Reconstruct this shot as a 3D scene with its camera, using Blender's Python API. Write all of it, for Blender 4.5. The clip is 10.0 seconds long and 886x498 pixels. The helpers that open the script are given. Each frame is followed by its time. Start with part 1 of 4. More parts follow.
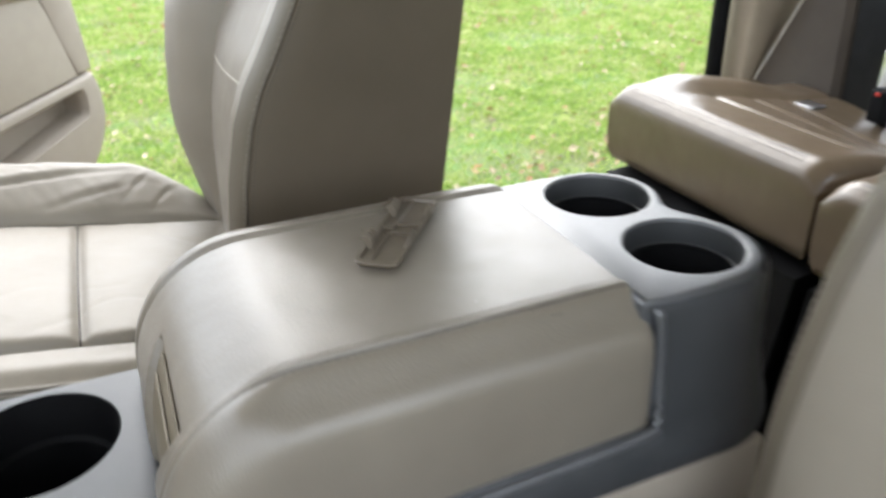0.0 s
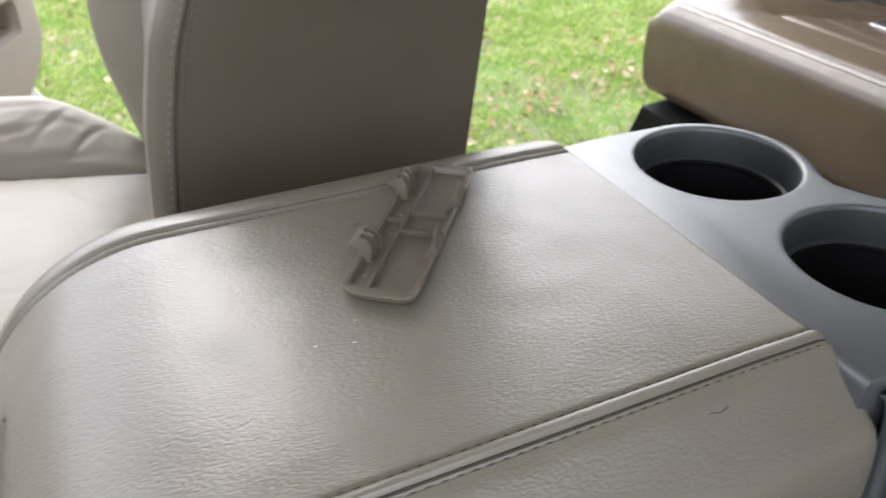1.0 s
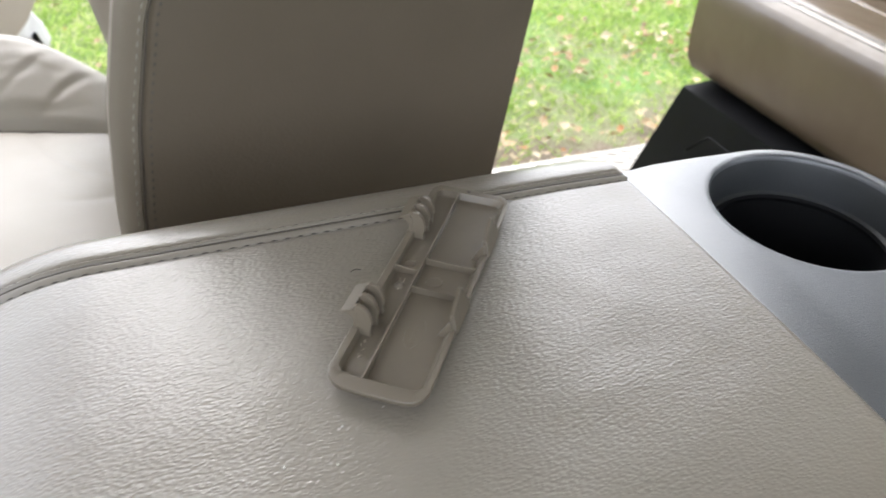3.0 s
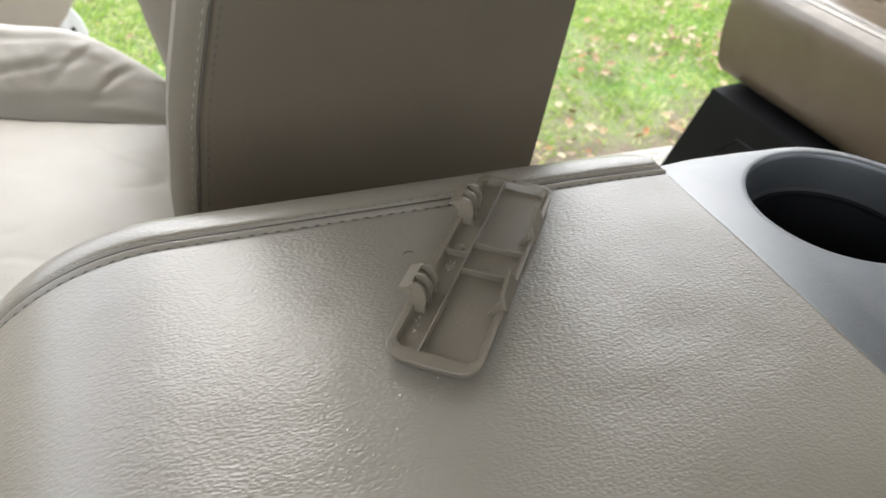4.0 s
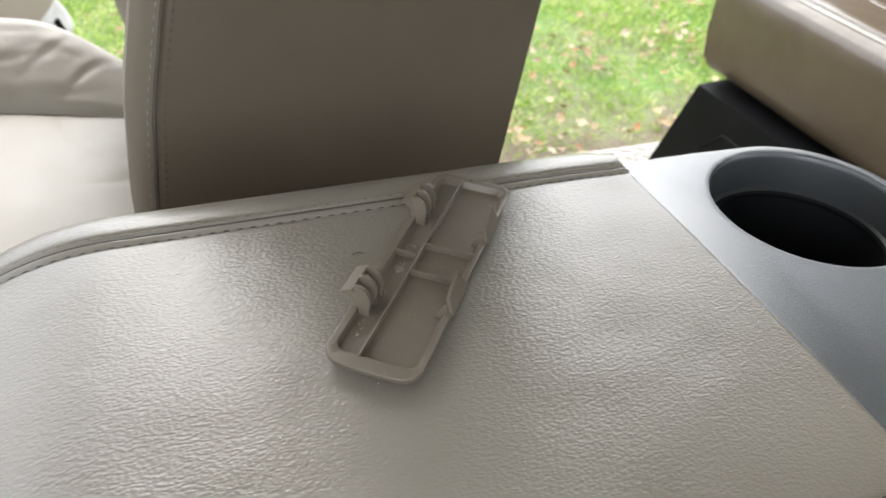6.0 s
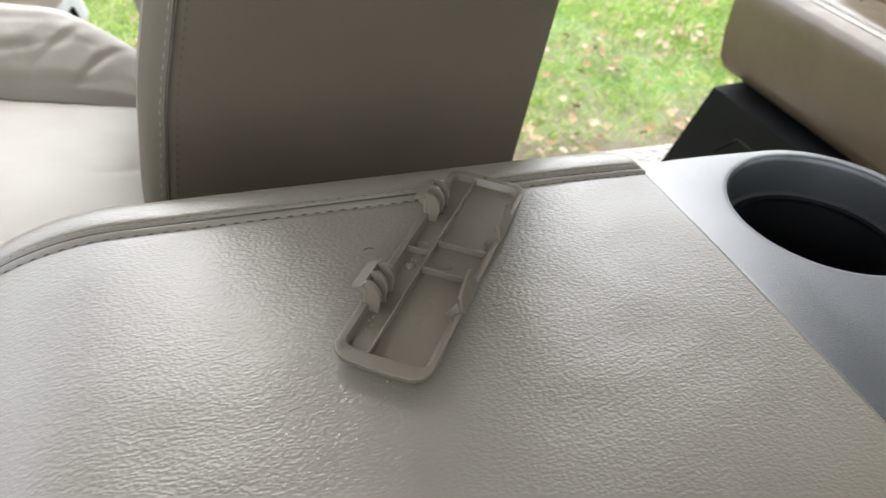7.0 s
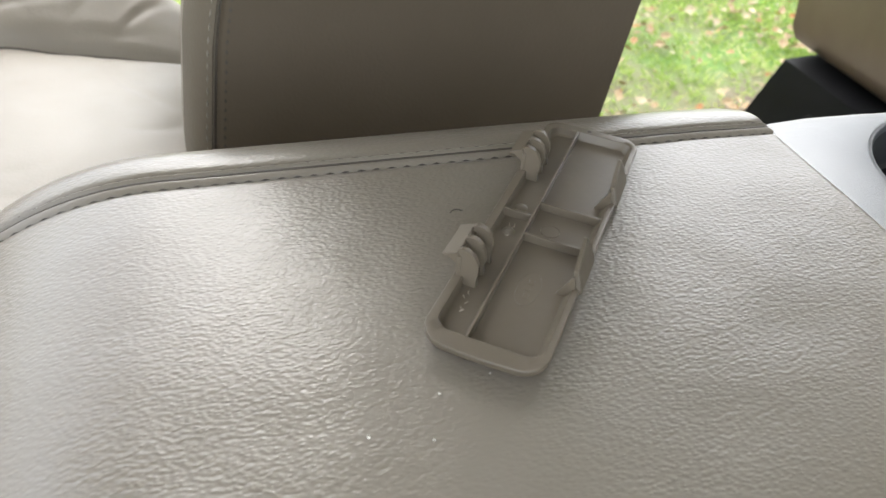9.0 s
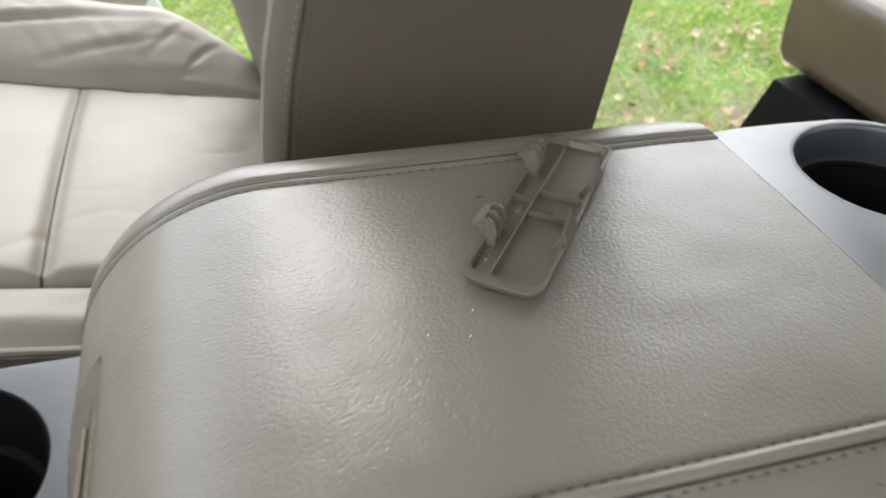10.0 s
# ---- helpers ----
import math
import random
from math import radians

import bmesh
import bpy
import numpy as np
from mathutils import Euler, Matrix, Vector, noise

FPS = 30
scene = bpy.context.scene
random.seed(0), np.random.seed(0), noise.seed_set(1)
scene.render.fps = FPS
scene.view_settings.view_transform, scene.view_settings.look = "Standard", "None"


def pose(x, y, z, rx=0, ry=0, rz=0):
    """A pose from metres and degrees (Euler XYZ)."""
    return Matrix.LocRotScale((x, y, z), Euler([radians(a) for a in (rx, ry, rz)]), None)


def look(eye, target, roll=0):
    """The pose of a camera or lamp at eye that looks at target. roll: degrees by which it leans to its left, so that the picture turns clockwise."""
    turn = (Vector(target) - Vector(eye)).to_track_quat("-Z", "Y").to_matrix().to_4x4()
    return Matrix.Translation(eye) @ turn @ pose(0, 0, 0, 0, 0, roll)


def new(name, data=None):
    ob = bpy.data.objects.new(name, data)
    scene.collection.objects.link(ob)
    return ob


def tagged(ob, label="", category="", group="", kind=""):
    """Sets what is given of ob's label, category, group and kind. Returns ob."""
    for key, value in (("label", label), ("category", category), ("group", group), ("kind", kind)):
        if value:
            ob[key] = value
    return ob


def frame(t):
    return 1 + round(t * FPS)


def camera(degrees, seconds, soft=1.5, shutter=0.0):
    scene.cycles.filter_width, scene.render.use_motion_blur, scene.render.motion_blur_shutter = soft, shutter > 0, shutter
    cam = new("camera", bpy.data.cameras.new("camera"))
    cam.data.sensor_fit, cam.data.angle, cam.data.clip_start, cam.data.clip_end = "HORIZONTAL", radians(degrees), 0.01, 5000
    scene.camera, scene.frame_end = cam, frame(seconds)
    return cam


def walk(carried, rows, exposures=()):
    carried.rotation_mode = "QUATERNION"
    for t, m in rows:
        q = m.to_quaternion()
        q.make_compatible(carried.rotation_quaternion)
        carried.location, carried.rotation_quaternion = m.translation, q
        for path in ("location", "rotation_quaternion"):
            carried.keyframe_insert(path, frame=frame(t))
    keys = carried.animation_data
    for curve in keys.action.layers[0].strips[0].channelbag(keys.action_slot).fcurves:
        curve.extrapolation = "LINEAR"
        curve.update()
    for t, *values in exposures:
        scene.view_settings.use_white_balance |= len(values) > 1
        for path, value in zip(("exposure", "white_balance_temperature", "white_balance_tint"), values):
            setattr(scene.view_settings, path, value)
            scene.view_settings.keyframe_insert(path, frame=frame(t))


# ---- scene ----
cam = camera(60.0, 10.0, soft=1.5, shutter=0.4)
cam.data.dof.use_dof = True
cam.data.dof.focus_distance, cam.data.dof.aperture_fstop = 0.275, 20.0
PATH = [
    (0, (-0.3152, -0.5873, 1.3835), (0.0302, 0.2299, 0.9220), -1.28),
    (0.2, (-0.3148, -0.4849, 1.3636), (0.0224, 0.3280, 0.8888), -1.56),
    (0.5, (-0.3014, -0.3907, 1.3292), (0.0288, 0.4083, 0.8266), -0.85),
    (0.8, (-0.2699, -0.3447, 1.3112), (0.0711, 0.4279, 0.7757), -0.27),
    (1, (-0.2472, -0.3521, 1.3038), (0.0959, 0.4130, 0.7591), -0.39),
    (1.5, (-0.1980, -0.3179, 1.3095), (0.1709, 0.4207, 0.7452), 1.73),
    (2, (-0.1790, -0.2591, 1.2931), (0.1923, 0.4696, 0.7177), 3.10),
    (2.5, (-0.1945, -0.2514, 1.2938), (0.1488, 0.4782, 0.7024), 2.55),
    (3, (-0.2134, -0.2573, 1.2918), (0.1070, 0.4748, 0.6908), 3.70),
    (3.2, (-0.2238, -0.2543, 1.2956), (0.0913, 0.4743, 0.6874), 3.94),
    (4.5, (-0.2309, -0.2751, 1.2930), (0.0567, 0.4731, 0.6950), 3.37),
    (5, (-0.2104, -0.2649, 1.2885), (0.0851, 0.4801, 0.6905), 2.23),
    (5.5, (-0.2106, -0.2677, 1.2942), (0.0963, 0.4694, 0.6921), 3.58),
    (7, (-0.2109, -0.2635, 1.2912), (0.0792, 0.4728, 0.6800), 5.21),
    (7.5, (-0.1954, -0.2215, 1.2789), (0.0706, 0.5158, 0.6578), 3.13),
    (8, (-0.2089, -0.2162, 1.2586), (0.0401, 0.5151, 0.6236), 3.66),
    (8.5, (-0.2135, -0.2162, 1.2535), (0.0341, 0.5128, 0.6153), 4.78),
    (9, (-0.2192, -0.2215, 1.2532), (0.0294, 0.5101, 0.6184), 5.03),
    (9.5, (-0.2305, -0.2427, 1.2717), (0.0163, 0.4991, 0.6482), 4.70),
    (10, (-0.2525, -0.3096, 1.3003), (-0.0219, 0.4483, 0.6900), 2.67),
]
EXPOSURES = [(t, stops + 0.14, kelvin, tint) for t, stops, kelvin, tint in ((0.0, 2.25, 6330, 9), (0.6, 2.04, 6330, 9), (1.2, 2.32, 6290, 14), (2.0, 2.72, 6230, 14), (2.5, 2.66, 6230, 14), (3.0, 2.48, 6250, 11), (4.5, 2.30, 6400, 9), (5.5, 2.36, 6400, 9), (7.0, 2.36, 6300, 9), (7.5, 2.56, 6290, 11), (8.5, 2.42, 6440, 9), (9.4, 2.32, 6440, 9), (10.0, 2.14, 6350, 9))]
walk(cam, [(t, look(eye, target, roll)) for t, eye, target, roll in PATH], EXPOSURES)

# ---- light: bright hazy sky, weak wide sun from the passenger side ----
SUN_UP, SUN_TURN = radians(44), radians(15)
world = bpy.data.worlds.new("sky")
scene.world = world
world.use_nodes = True
wn = world.node_tree.nodes
sky = wn.new("ShaderNodeTexSky")
sky.sky_type = "NISHITA"
sky.sun_disc = False
sky.sun_elevation, sky.sun_rotation = SUN_UP, SUN_TURN
sky.air_density, sky.dust_density, sky.ozone_density = 1.0, 2.6, 1.0
wash = wn.new("ShaderNodeHueSaturation")
wash.inputs["Saturation"].default_value = 0.4
world.node_tree.links.new(sky.outputs[0], wash.inputs["Color"])
# thin even cloud evens the sky out
cloud = wn.new("ShaderNodeMix")
cloud.data_type = "RGBA"
cloud.inputs[0].default_value = 0.5
cloud.inputs[7].default_value = (4.6, 4.75, 4.95, 1)
world.node_tree.links.new(wash.outputs[0], cloud.inputs[6])
world.node_tree.links.new(cloud.outputs[2], wn["Background"].inputs[0])
wn["Background"].inputs[1].default_value = 0.15

sun_data = bpy.data.lights.new("sun", "SUN")
sun_data.energy, sun_data.angle, sun_data.color = 0.2, radians(38), (1.0, 0.99, 0.96)
sun = new("sun", sun_data)
sun.matrix_world = look((4 * math.sin(SUN_TURN), 4 * math.cos(SUN_TURN), 0.6 + 4 * math.tan(SUN_UP)), (0, 0, 0.6))


# ---- materials ----
def material(name, rough=0.5, metal=0.0, spec=0.5):
    m = bpy.data.materials.new(name)
    m.use_nodes = True
    b = m.node_tree.nodes["Principled BSDF"]
    b.inputs["Roughness"].default_value = rough
    b.inputs["Metallic"].default_value = metal
    b.inputs["Specular IOR Level"].default_value = spec
    return m, m.node_tree.nodes, m.node_tree.links, b


def tex(nodes, links, kind, scale, coords, **more):
    n = nodes.new(kind)
    n.inputs["Scale"].default_value = scale
    for key, value in more.items():
        n.inputs[key.replace("_", " ")].default_value = value
    links.new(coords, n.inputs["Vector"])
    return n


def ramp(nodes, links, source, stops):
    n = nodes.new("ShaderNodeValToRGB")
    while len(n.color_ramp.elements) < len(stops):
        n.color_ramp.elements.new(0.5)
    for e, (pos, col) in zip(n.color_ramp.elements, stops):
        e.position, e.color = pos, (*col, 1)
    links.new(source, n.inputs[0])
    return n


def add_bump(nodes, links, b, heights):
    """Chains bumps of (socket, strength, distance)."""
    last = None
    for sock, strength, dist in heights:
        n = nodes.new("ShaderNodeBump")
        n.inputs["Strength"].default_value, n.inputs["Distance"].default_value = strength, dist
        links.new(sock, n.inputs["Height"])
        if last:
            links.new(last.outputs[0], n.inputs["Normal"])
        last = n
    links.new(last.outputs[0], b.inputs["Normal"])


def leather(name, dark, light, rough=0.42, grain=1.0, wrinkle=1.0, spec=0.5):
    m, n, l, b = material(name, rough, 0.0, spec)
    co = n.new("ShaderNodeTexCoord").outputs["Object"]
    big = tex(n, l, "ShaderNodeTexNoise", 9, co, Detail=4.0)
    cr = ramp(n, l, big.outputs["Fac"], [(0.35, dark), (0.65, light)])
    l.new(cr.outputs[0], b.inputs["Base Color"])
    rr = n.new("ShaderNodeMapRange")
    rr.inputs["To Min"].default_value, rr.inputs["To Max"].default_value = rough - 0.07, rough + 0.09
    mid = tex(n, l, "ShaderNodeTexNoise", 38, co, Detail=5.0)
    l.new(mid.outputs["Fac"], rr.inputs["Value"])
    l.new(rr.outputs[0], b.inputs["Roughness"])
    warp = n.new("ShaderNodeMapping")
    warp.inputs["Scale"].default_value = (1.0, 1.65, 1.0)
    warp.inputs["Rotation"].default_value = (0, 0, 0.25)
    l.new(co, warp.inputs["Vector"])
    folds = tex(n, l, "ShaderNodeTexNoise", 205, warp.outputs[0], Detail=2.5, Roughness=0.5, Distortion=0.25)
    folds.noise_type = "RIDGED_MULTIFRACTAL"
    ridge = n.new("ShaderNodeMapRange")
    ridge.interpolation_type = "SMOOTHSTEP"
    ridge.inputs["From Min"].default_value, ridge.inputs["From Max"].default_value = 0.45, 1.10
    l.new(folds.outputs["Fac"], ridge.inputs["Value"])
    cells = tex(n, l, "ShaderNodeTexVoronoi", 620, warp.outputs[0])
    cells.feature = "SMOOTH_F1"
    creases = tex(n, l, "ShaderNodeTexNoise", 330, warp.outputs[0], Detail=2.0)
    soft = tex(n, l, "ShaderNodeTexNoise", 14, co, Detail=2.0)
    add_bump(n, l, b, [(soft.outputs["Fac"], 0.25 * wrinkle, 0.01), (creases.outputs["Fac"], 0.16 * grain * wrinkle, 0.0009), (cells.outputs["Distance"], 0.40 * grain, -0.0007), (ridge.outputs[0], 0.52 * grain, -0.00050)])
    return m


def plastic(name, dark, light, rough=0.45, grain=0.2, size=900):
    m, n, l, b = material(name, rough)
    co = n.new("ShaderNodeTexCoord").outputs["Object"]
    big = tex(n, l, "ShaderNodeTexNoise", 25, co, Detail=6.0)
    l.new(ramp(n, l, big.outputs["Fac"], [(0.35, dark), (0.65, light)]).outputs[0], b.inputs["Base Color"])
    fine = tex(n, l, "ShaderNodeTexNoise", size, co, Detail=2.0)
    rr = n.new("ShaderNodeMapRange")
    rr.inputs["To Min"].default_value, rr.inputs["To Max"].default_value = rough - 0.08, rough + 0.1
    l.new(big.outputs["Fac"], rr.inputs["Value"])
    l.new(rr.outputs[0], b.inputs["Roughness"])
    add_bump(n, l, b, [(fine.outputs["Fac"], grain, 0.0006)])
    return m


LID = leather("lid_leather", (0.180, 0.157, 0.126), (0.203, 0.178, 0.144), rough=0.32, grain=0.71, spec=0.70)
SEAT = leather("seat_leather", (0.212, 0.185, 0.147), (0.240, 0.211, 0.170), rough=0.45, grain=0.6)
# part vinyl tone, part the shade on the seat's side, put in colour
SIDE = leather("shaded_side_vinyl", (0.080, 0.0632, 0.0425), (0.092, 0.0726, 0.0495), rough=0.55, grain=0.5, wrinkle=0.7, spec=0.32)
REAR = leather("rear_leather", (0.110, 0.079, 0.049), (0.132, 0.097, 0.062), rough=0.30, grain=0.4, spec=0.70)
BAND = leather("band_tan", (0.120, 0.101, 0.073), (0.136, 0.116, 0.085), rough=0.5, grain=0.5, wrinkle=0.7, spec=0.4)
# brown backrest colour darkened: the shade behind the pillar is put into it
BACK = leather("shaded_backrest", (0.042, 0.031, 0.022), (0.052, 0.039, 0.028), rough=0.6, grain=0.4, wrinkle=0.7, spec=0.3)
SEAM = plastic("seam_thread", (0.045, 0.038, 0.030), (0.070, 0.060, 0.048), rough=0.7)
GROOVE = plastic("shaded_seam", (0.060, 0.050, 0.038), (0.085, 0.071, 0.055), rough=0.7)
THREAD = plastic("tan_thread", (0.19, 0.17, 0.14), (0.23, 0.205, 0.17), rough=0.6)
PALE_SEAM = plastic("pale_thread", (0.40, 0.36, 0.30), (0.5, 0.46, 0.4), rough=0.6)
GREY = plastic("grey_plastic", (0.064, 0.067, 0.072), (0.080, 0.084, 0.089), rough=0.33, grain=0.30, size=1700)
# darker copy of GREY: shade of side wall and rail put into colour
DARK = plastic("darkened_grey_plastic", (0.045, 0.048, 0.052), (0.058, 0.061, 0.066), rough=0.42, grain=0.30, size=1700)
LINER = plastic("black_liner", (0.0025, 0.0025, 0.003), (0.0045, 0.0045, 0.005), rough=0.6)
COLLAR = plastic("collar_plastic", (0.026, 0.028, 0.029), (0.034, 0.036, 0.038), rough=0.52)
BLACK = plastic("black_plastic", (0.0035, 0.0035, 0.004), (0.006, 0.006, 0.0065), rough=0.5)
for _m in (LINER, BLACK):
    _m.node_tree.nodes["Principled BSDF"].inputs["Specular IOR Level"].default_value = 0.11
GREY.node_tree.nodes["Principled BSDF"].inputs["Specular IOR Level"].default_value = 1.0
COVER = plastic("tan_plastic", (0.122, 0.101, 0.074), (0.155, 0.129, 0.095), rough=0.36, grain=0.08, size=300)
COVER.node_tree.nodes["Principled BSDF"].inputs["Specular IOR Level"].default_value = 0.5
PULL = plastic("pull_plastic", (0.140, 0.116, 0.078), (0.160, 0.133, 0.090), rough=0.5)
PILLAR = plastic("pillar_trim", (0.285, 0.232, 0.170), (0.310, 0.254, 0.187), rough=0.55)
TRIM = plastic("tan_trim", (0.385, 0.338, 0.277), (0.405, 0.357, 0.293), rough=0.45)
PAINT = plastic("white_paint", (0.72, 0.72, 0.71), (0.78, 0.78, 0.77), rough=0.25, grain=0.02)
SILL = plastic("sill_plastic", (0.31, 0.28, 0.235), (0.36, 0.33, 0.28), rough=0.5)
CARPET = plastic("carpet", (0.12, 0.10, 0.08), (0.18, 0.15, 0.12), rough=0.95, grain=1.0, size=400)
LINING = plastic("headliner", (0.55, 0.51, 0.45), (0.6, 0.56, 0.5), rough=0.9, grain=0.5)
STEEL, _n, _l, _b = material("steel", 0.25, 1.0)
_b.inputs["Base Color"].default_value = (0.7, 0.7, 0.7, 1)
RED, _n, _l, _b = material("red_plastic", 0.4)
_b.inputs["Base Color"].default_value = (0.45, 0.03, 0.02, 1)
SCUFF, _n, _l, _b = material("scuffed_plastic", 0.6)
_b.inputs["Base Color"].default_value = (0.36, 0.32, 0.265, 1)
CRUMB, _n, _l, _b = material("crumb", 0.7)
_b.inputs["Base Color"].default_value = (0.7, 0.68, 0.62, 1)


def ground_material():
    m, n, l, b = material("lawn", 0.9)
    co = n.new("ShaderNodeTexCoord").outputs["Object"]
    big = tex(n, l, "ShaderNodeTexNoise", 2.6, co, Detail=8.0, Roughness=0.75)
    place = n.new("ShaderNodeSeparateXYZ")
    l.new(co, place.inputs[0])
    edge = n.new("ShaderNodeMapRange")
    edge.inputs["From Min"].default_value, edge.inputs["From Max"].default_value = 1.55, 2.1
    edge.inputs["To Min"].default_value, edge.inputs["To Max"].default_value = -0.34, 0.0
    l.new(place.outputs["Y"], edge.inputs["Value"])
    # the worn strip ends again on the driver side
    back = n.new("ShaderNodeMapRange")
    back.inputs["From Min"].default_value, back.inputs["From Max"].default_value = -0.9, -2.2
    back.inputs["To Min"].default_value, back.inputs["To Max"].default_value = 0.0, 0.25
    l.new(place.outputs["Y"], back.inputs["Value"])
    grown = n.new("ShaderNodeMath")
    l.new(big.outputs["Fac"], grown.inputs[0])
    l.new(back.outputs[0], grown.inputs[1])
    tone = n.new("ShaderNodeMath")
    l.new(grown.outputs[0], tone.inputs[0])
    l.new(edge.outputs[0], tone.inputs[1])
    c = ramp(n, l, tone.outputs[0], [(0.3, (0.15, 0.115, 0.075)), (0.42, (0.16, 0.175, 0.07)), (0.6, (0.12, 0.215, 0.04))])
    l.new(c.outputs[0], b.inputs["Base Color"])
    add_bump(n, l, b, [(tex(n, l, "ShaderNodeTexNoise", 60, co, Detail=4.0).outputs["Fac"], 0.8, 0.02)])
    return m


def island_material(name, stops, rough=0.6, patch=0.0):
    m, n, l, b = material(name, rough)
    g = n.new("ShaderNodeNewGeometry")
    pick = g.outputs["Random Per Island"]
    if patch:
        broad = tex(n, l, "ShaderNodeTexNoise", 3.2, n.new("ShaderNodeTexCoord").outputs["Object"], Detail=5.0, Roughness=0.65)
        spread = n.new("ShaderNodeMapRange")
        spread.inputs["From Min"].default_value, spread.inputs["From Max"].default_value = 0.3, 0.7
        spread.inputs["To Min"].default_value, spread.inputs["To Max"].default_value = -patch, patch
        total = n.new("ShaderNodeMath")
        l.new(broad.outputs["Fac"], spread.inputs["Value"])
        l.new(spread.outputs[0], total.inputs[0])
        l.new(pick, total.inputs[1])
        pick = total.outputs[0]
    l.new(ramp(n, l, pick, stops).outputs[0], b.inputs["Base Color"])
    return m


LAWN = ground_material()
BLADE = island_material("grass_blades", [(0.0, (0.19, 0.30, 0.05)), (0.45, (0.31, 0.44, 0.09)), (0.78, (0.46, 0.54, 0.17)), (1.0, (0.58, 0.55, 0.30))], patch=0.42)
_n, _l = BLADE.node_tree.nodes, BLADE.node_tree.links
_mix, _thin = _n.new("ShaderNodeMixShader"), _n.new("ShaderNodeBsdfTranslucent")
_mix.inputs[0].default_value = 0.45
_l.new(_n["Color Ramp"].outputs[0], _thin.inputs["Color"])
_l.new(_n["Principled BSDF"].outputs[0], _mix.inputs[1])
_l.new(_thin.outputs[0], _mix.inputs[2])
_l.new(_mix.outputs[0], _n["Material Output"].inputs["Surface"])
LEAF = island_material("dry_leaves", [(0.0, (0.30, 0.20, 0.10)), (0.25, (0.40, 0.30, 0.17)), (0.45, (0.34, 0.15, 0.05)), (0.6, (0.40, 0.32, 0.19)), (0.8, (0.47, 0.39, 0.26)), (1.0, (0.20, 0.12, 0.06))], 0.7)


# ---- building helpers ----
def finish(bm, name, mat, smooth=True):
    bmesh.ops.recalc_face_normals(bm, faces=bm.faces)
    me = bpy.data.meshes.new(name)
    bm.to_mesh(me)
    bm.free()
    me.materials.append(mat)
    if smooth:
        me.polygons.foreach_set("use_smooth", [True] * len(me.polygons))
        me.set_sharp_from_angle(angle=radians(38))
    return me


def part(name, bm, mat, parent, label="", smooth=True):
    ob = new(name, finish(bm, name, mat, smooth))
    ob.parent = parent
    if parent is not None:
        ob.matrix_parent_inverse = parent.matrix_basis.inverted() if parent.parent is None else Matrix()
    return tagged(ob, label) if label else ob


def thing(name, label, category, at=(0, 0, 0), group="", kind=""):
    ob = new(name)
    ob.location = at
    bpy.context.view_layer.update()
    ob.matrix_basis = Matrix.Translation(at)
    return tagged(ob, label, category, group, kind)


def box(x0, x1, y0, y1, z0, z1, bevel=0.0, segments=3):
    bm = bmesh.new()
    bmesh.ops.create_cube(bm, size=1.0, matrix=Matrix.Translation(((x0 + x1) / 2, (y0 + y1) / 2, (z0 + z1) / 2)) @ Matrix.Diagonal((x1 - x0, y1 - y0, z1 - z0, 1)))
    if bevel:
        bmesh.ops.bevel(bm, geom=list(bm.edges), offset=bevel, segments=segments, profile=0.6, affect="EDGES", clamp_overlap=True)
    return bm


def grid_mesh(rows, closed=False, caps=False):
    """A skin over rows of points; closed: each row is a ring."""
    bm = bmesh.new()
    vs = [[bm.verts.new(p) for p in row] for row in rows]
    for a, b in zip(vs, vs[1:]):
        n = len(a)
        for i in range(n if closed else n - 1):
            j = (i + 1) % n
            bm.faces.new((a[i], a[j], b[j], b[i]))
    if caps:
        bm.faces.new(vs[0])
        bm.faces.new(vs[-1])
    return bm


def plate(outline, holes, z, depth, rim=0.004, steps=3):
    """A flat plate with round holes: top at z, rounded outer rim, skirt down by depth."""
    bm = bmesh.new()
    top = [bm.verts.new((x, y, z)) for x, y in outline]
    edges = [bm.edges.new((a, b)) for a, b in zip(top, top[1:] + top[:1])]
    for hole in holes:
        ring = [bm.verts.new((x, y, z)) for x, y in hole]
        edges += [bm.edges.new((a, b)) for a, b in zip(ring, ring[1:] + ring[:1])]
    bmesh.ops.triangle_fill(bm, use_beauty=True, use_dissolve=False, edges=edges, normal=(0, 0, 1))
    n = len(outline)
    area = sum(a[0] * b[1] - b[0] * a[1] for a, b in zip(outline, outline[1:] + outline[:1]))
    sign = 1 if area > 0 else -1
    normals = []
    for i in range(n):
        (x0, y0), (x1, y1) = outline[i - 1], outline[(i + 1) % n]
        t = Vector((x1 - x0, y1 - y0)).normalized()
        normals.append((sign * t.y, -sign * t.x))
    profile = [(rim * math.sin(a), rim * (math.cos(a) - 1)) for a in [math.pi / 2 * k / steps for k in range(1, steps + 1)]] + [(rim * 1.15, -depth)]
    last = top
    for d, dz in profile:
        ring = [bm.verts.new((x + nx * d, y + ny * d, z + dz)) for (x, y), (nx, ny) in zip(outline, normals)]
        for i in range(n):
            bm.faces.new((last[i], last[(i + 1) % n], ring[(i + 1) % n], ring[i]))
        last = ring
    return bm


def circle(cx, cy, r, n=48, a0=0.0, a1=2 * math.pi, full=True):
    k = n if full else n - 1
    return [(cx + r * math.cos(a0 + (a1 - a0) * i / k), cy + r * math.sin(a0 + (a1 - a0) * i / k)) for i in range(n)]


def revolve(profile, cx, cy, n=48):
    """Rings from (radius, z) pairs round an upright axis."""
    rows = [[(cx + r * math.cos(2 * math.pi * i / n), cy + r * math.sin(2 * math.pi * i / n), z) for i in range(n)] for r, z in profile]
    return grid_mesh(rows, closed=True)


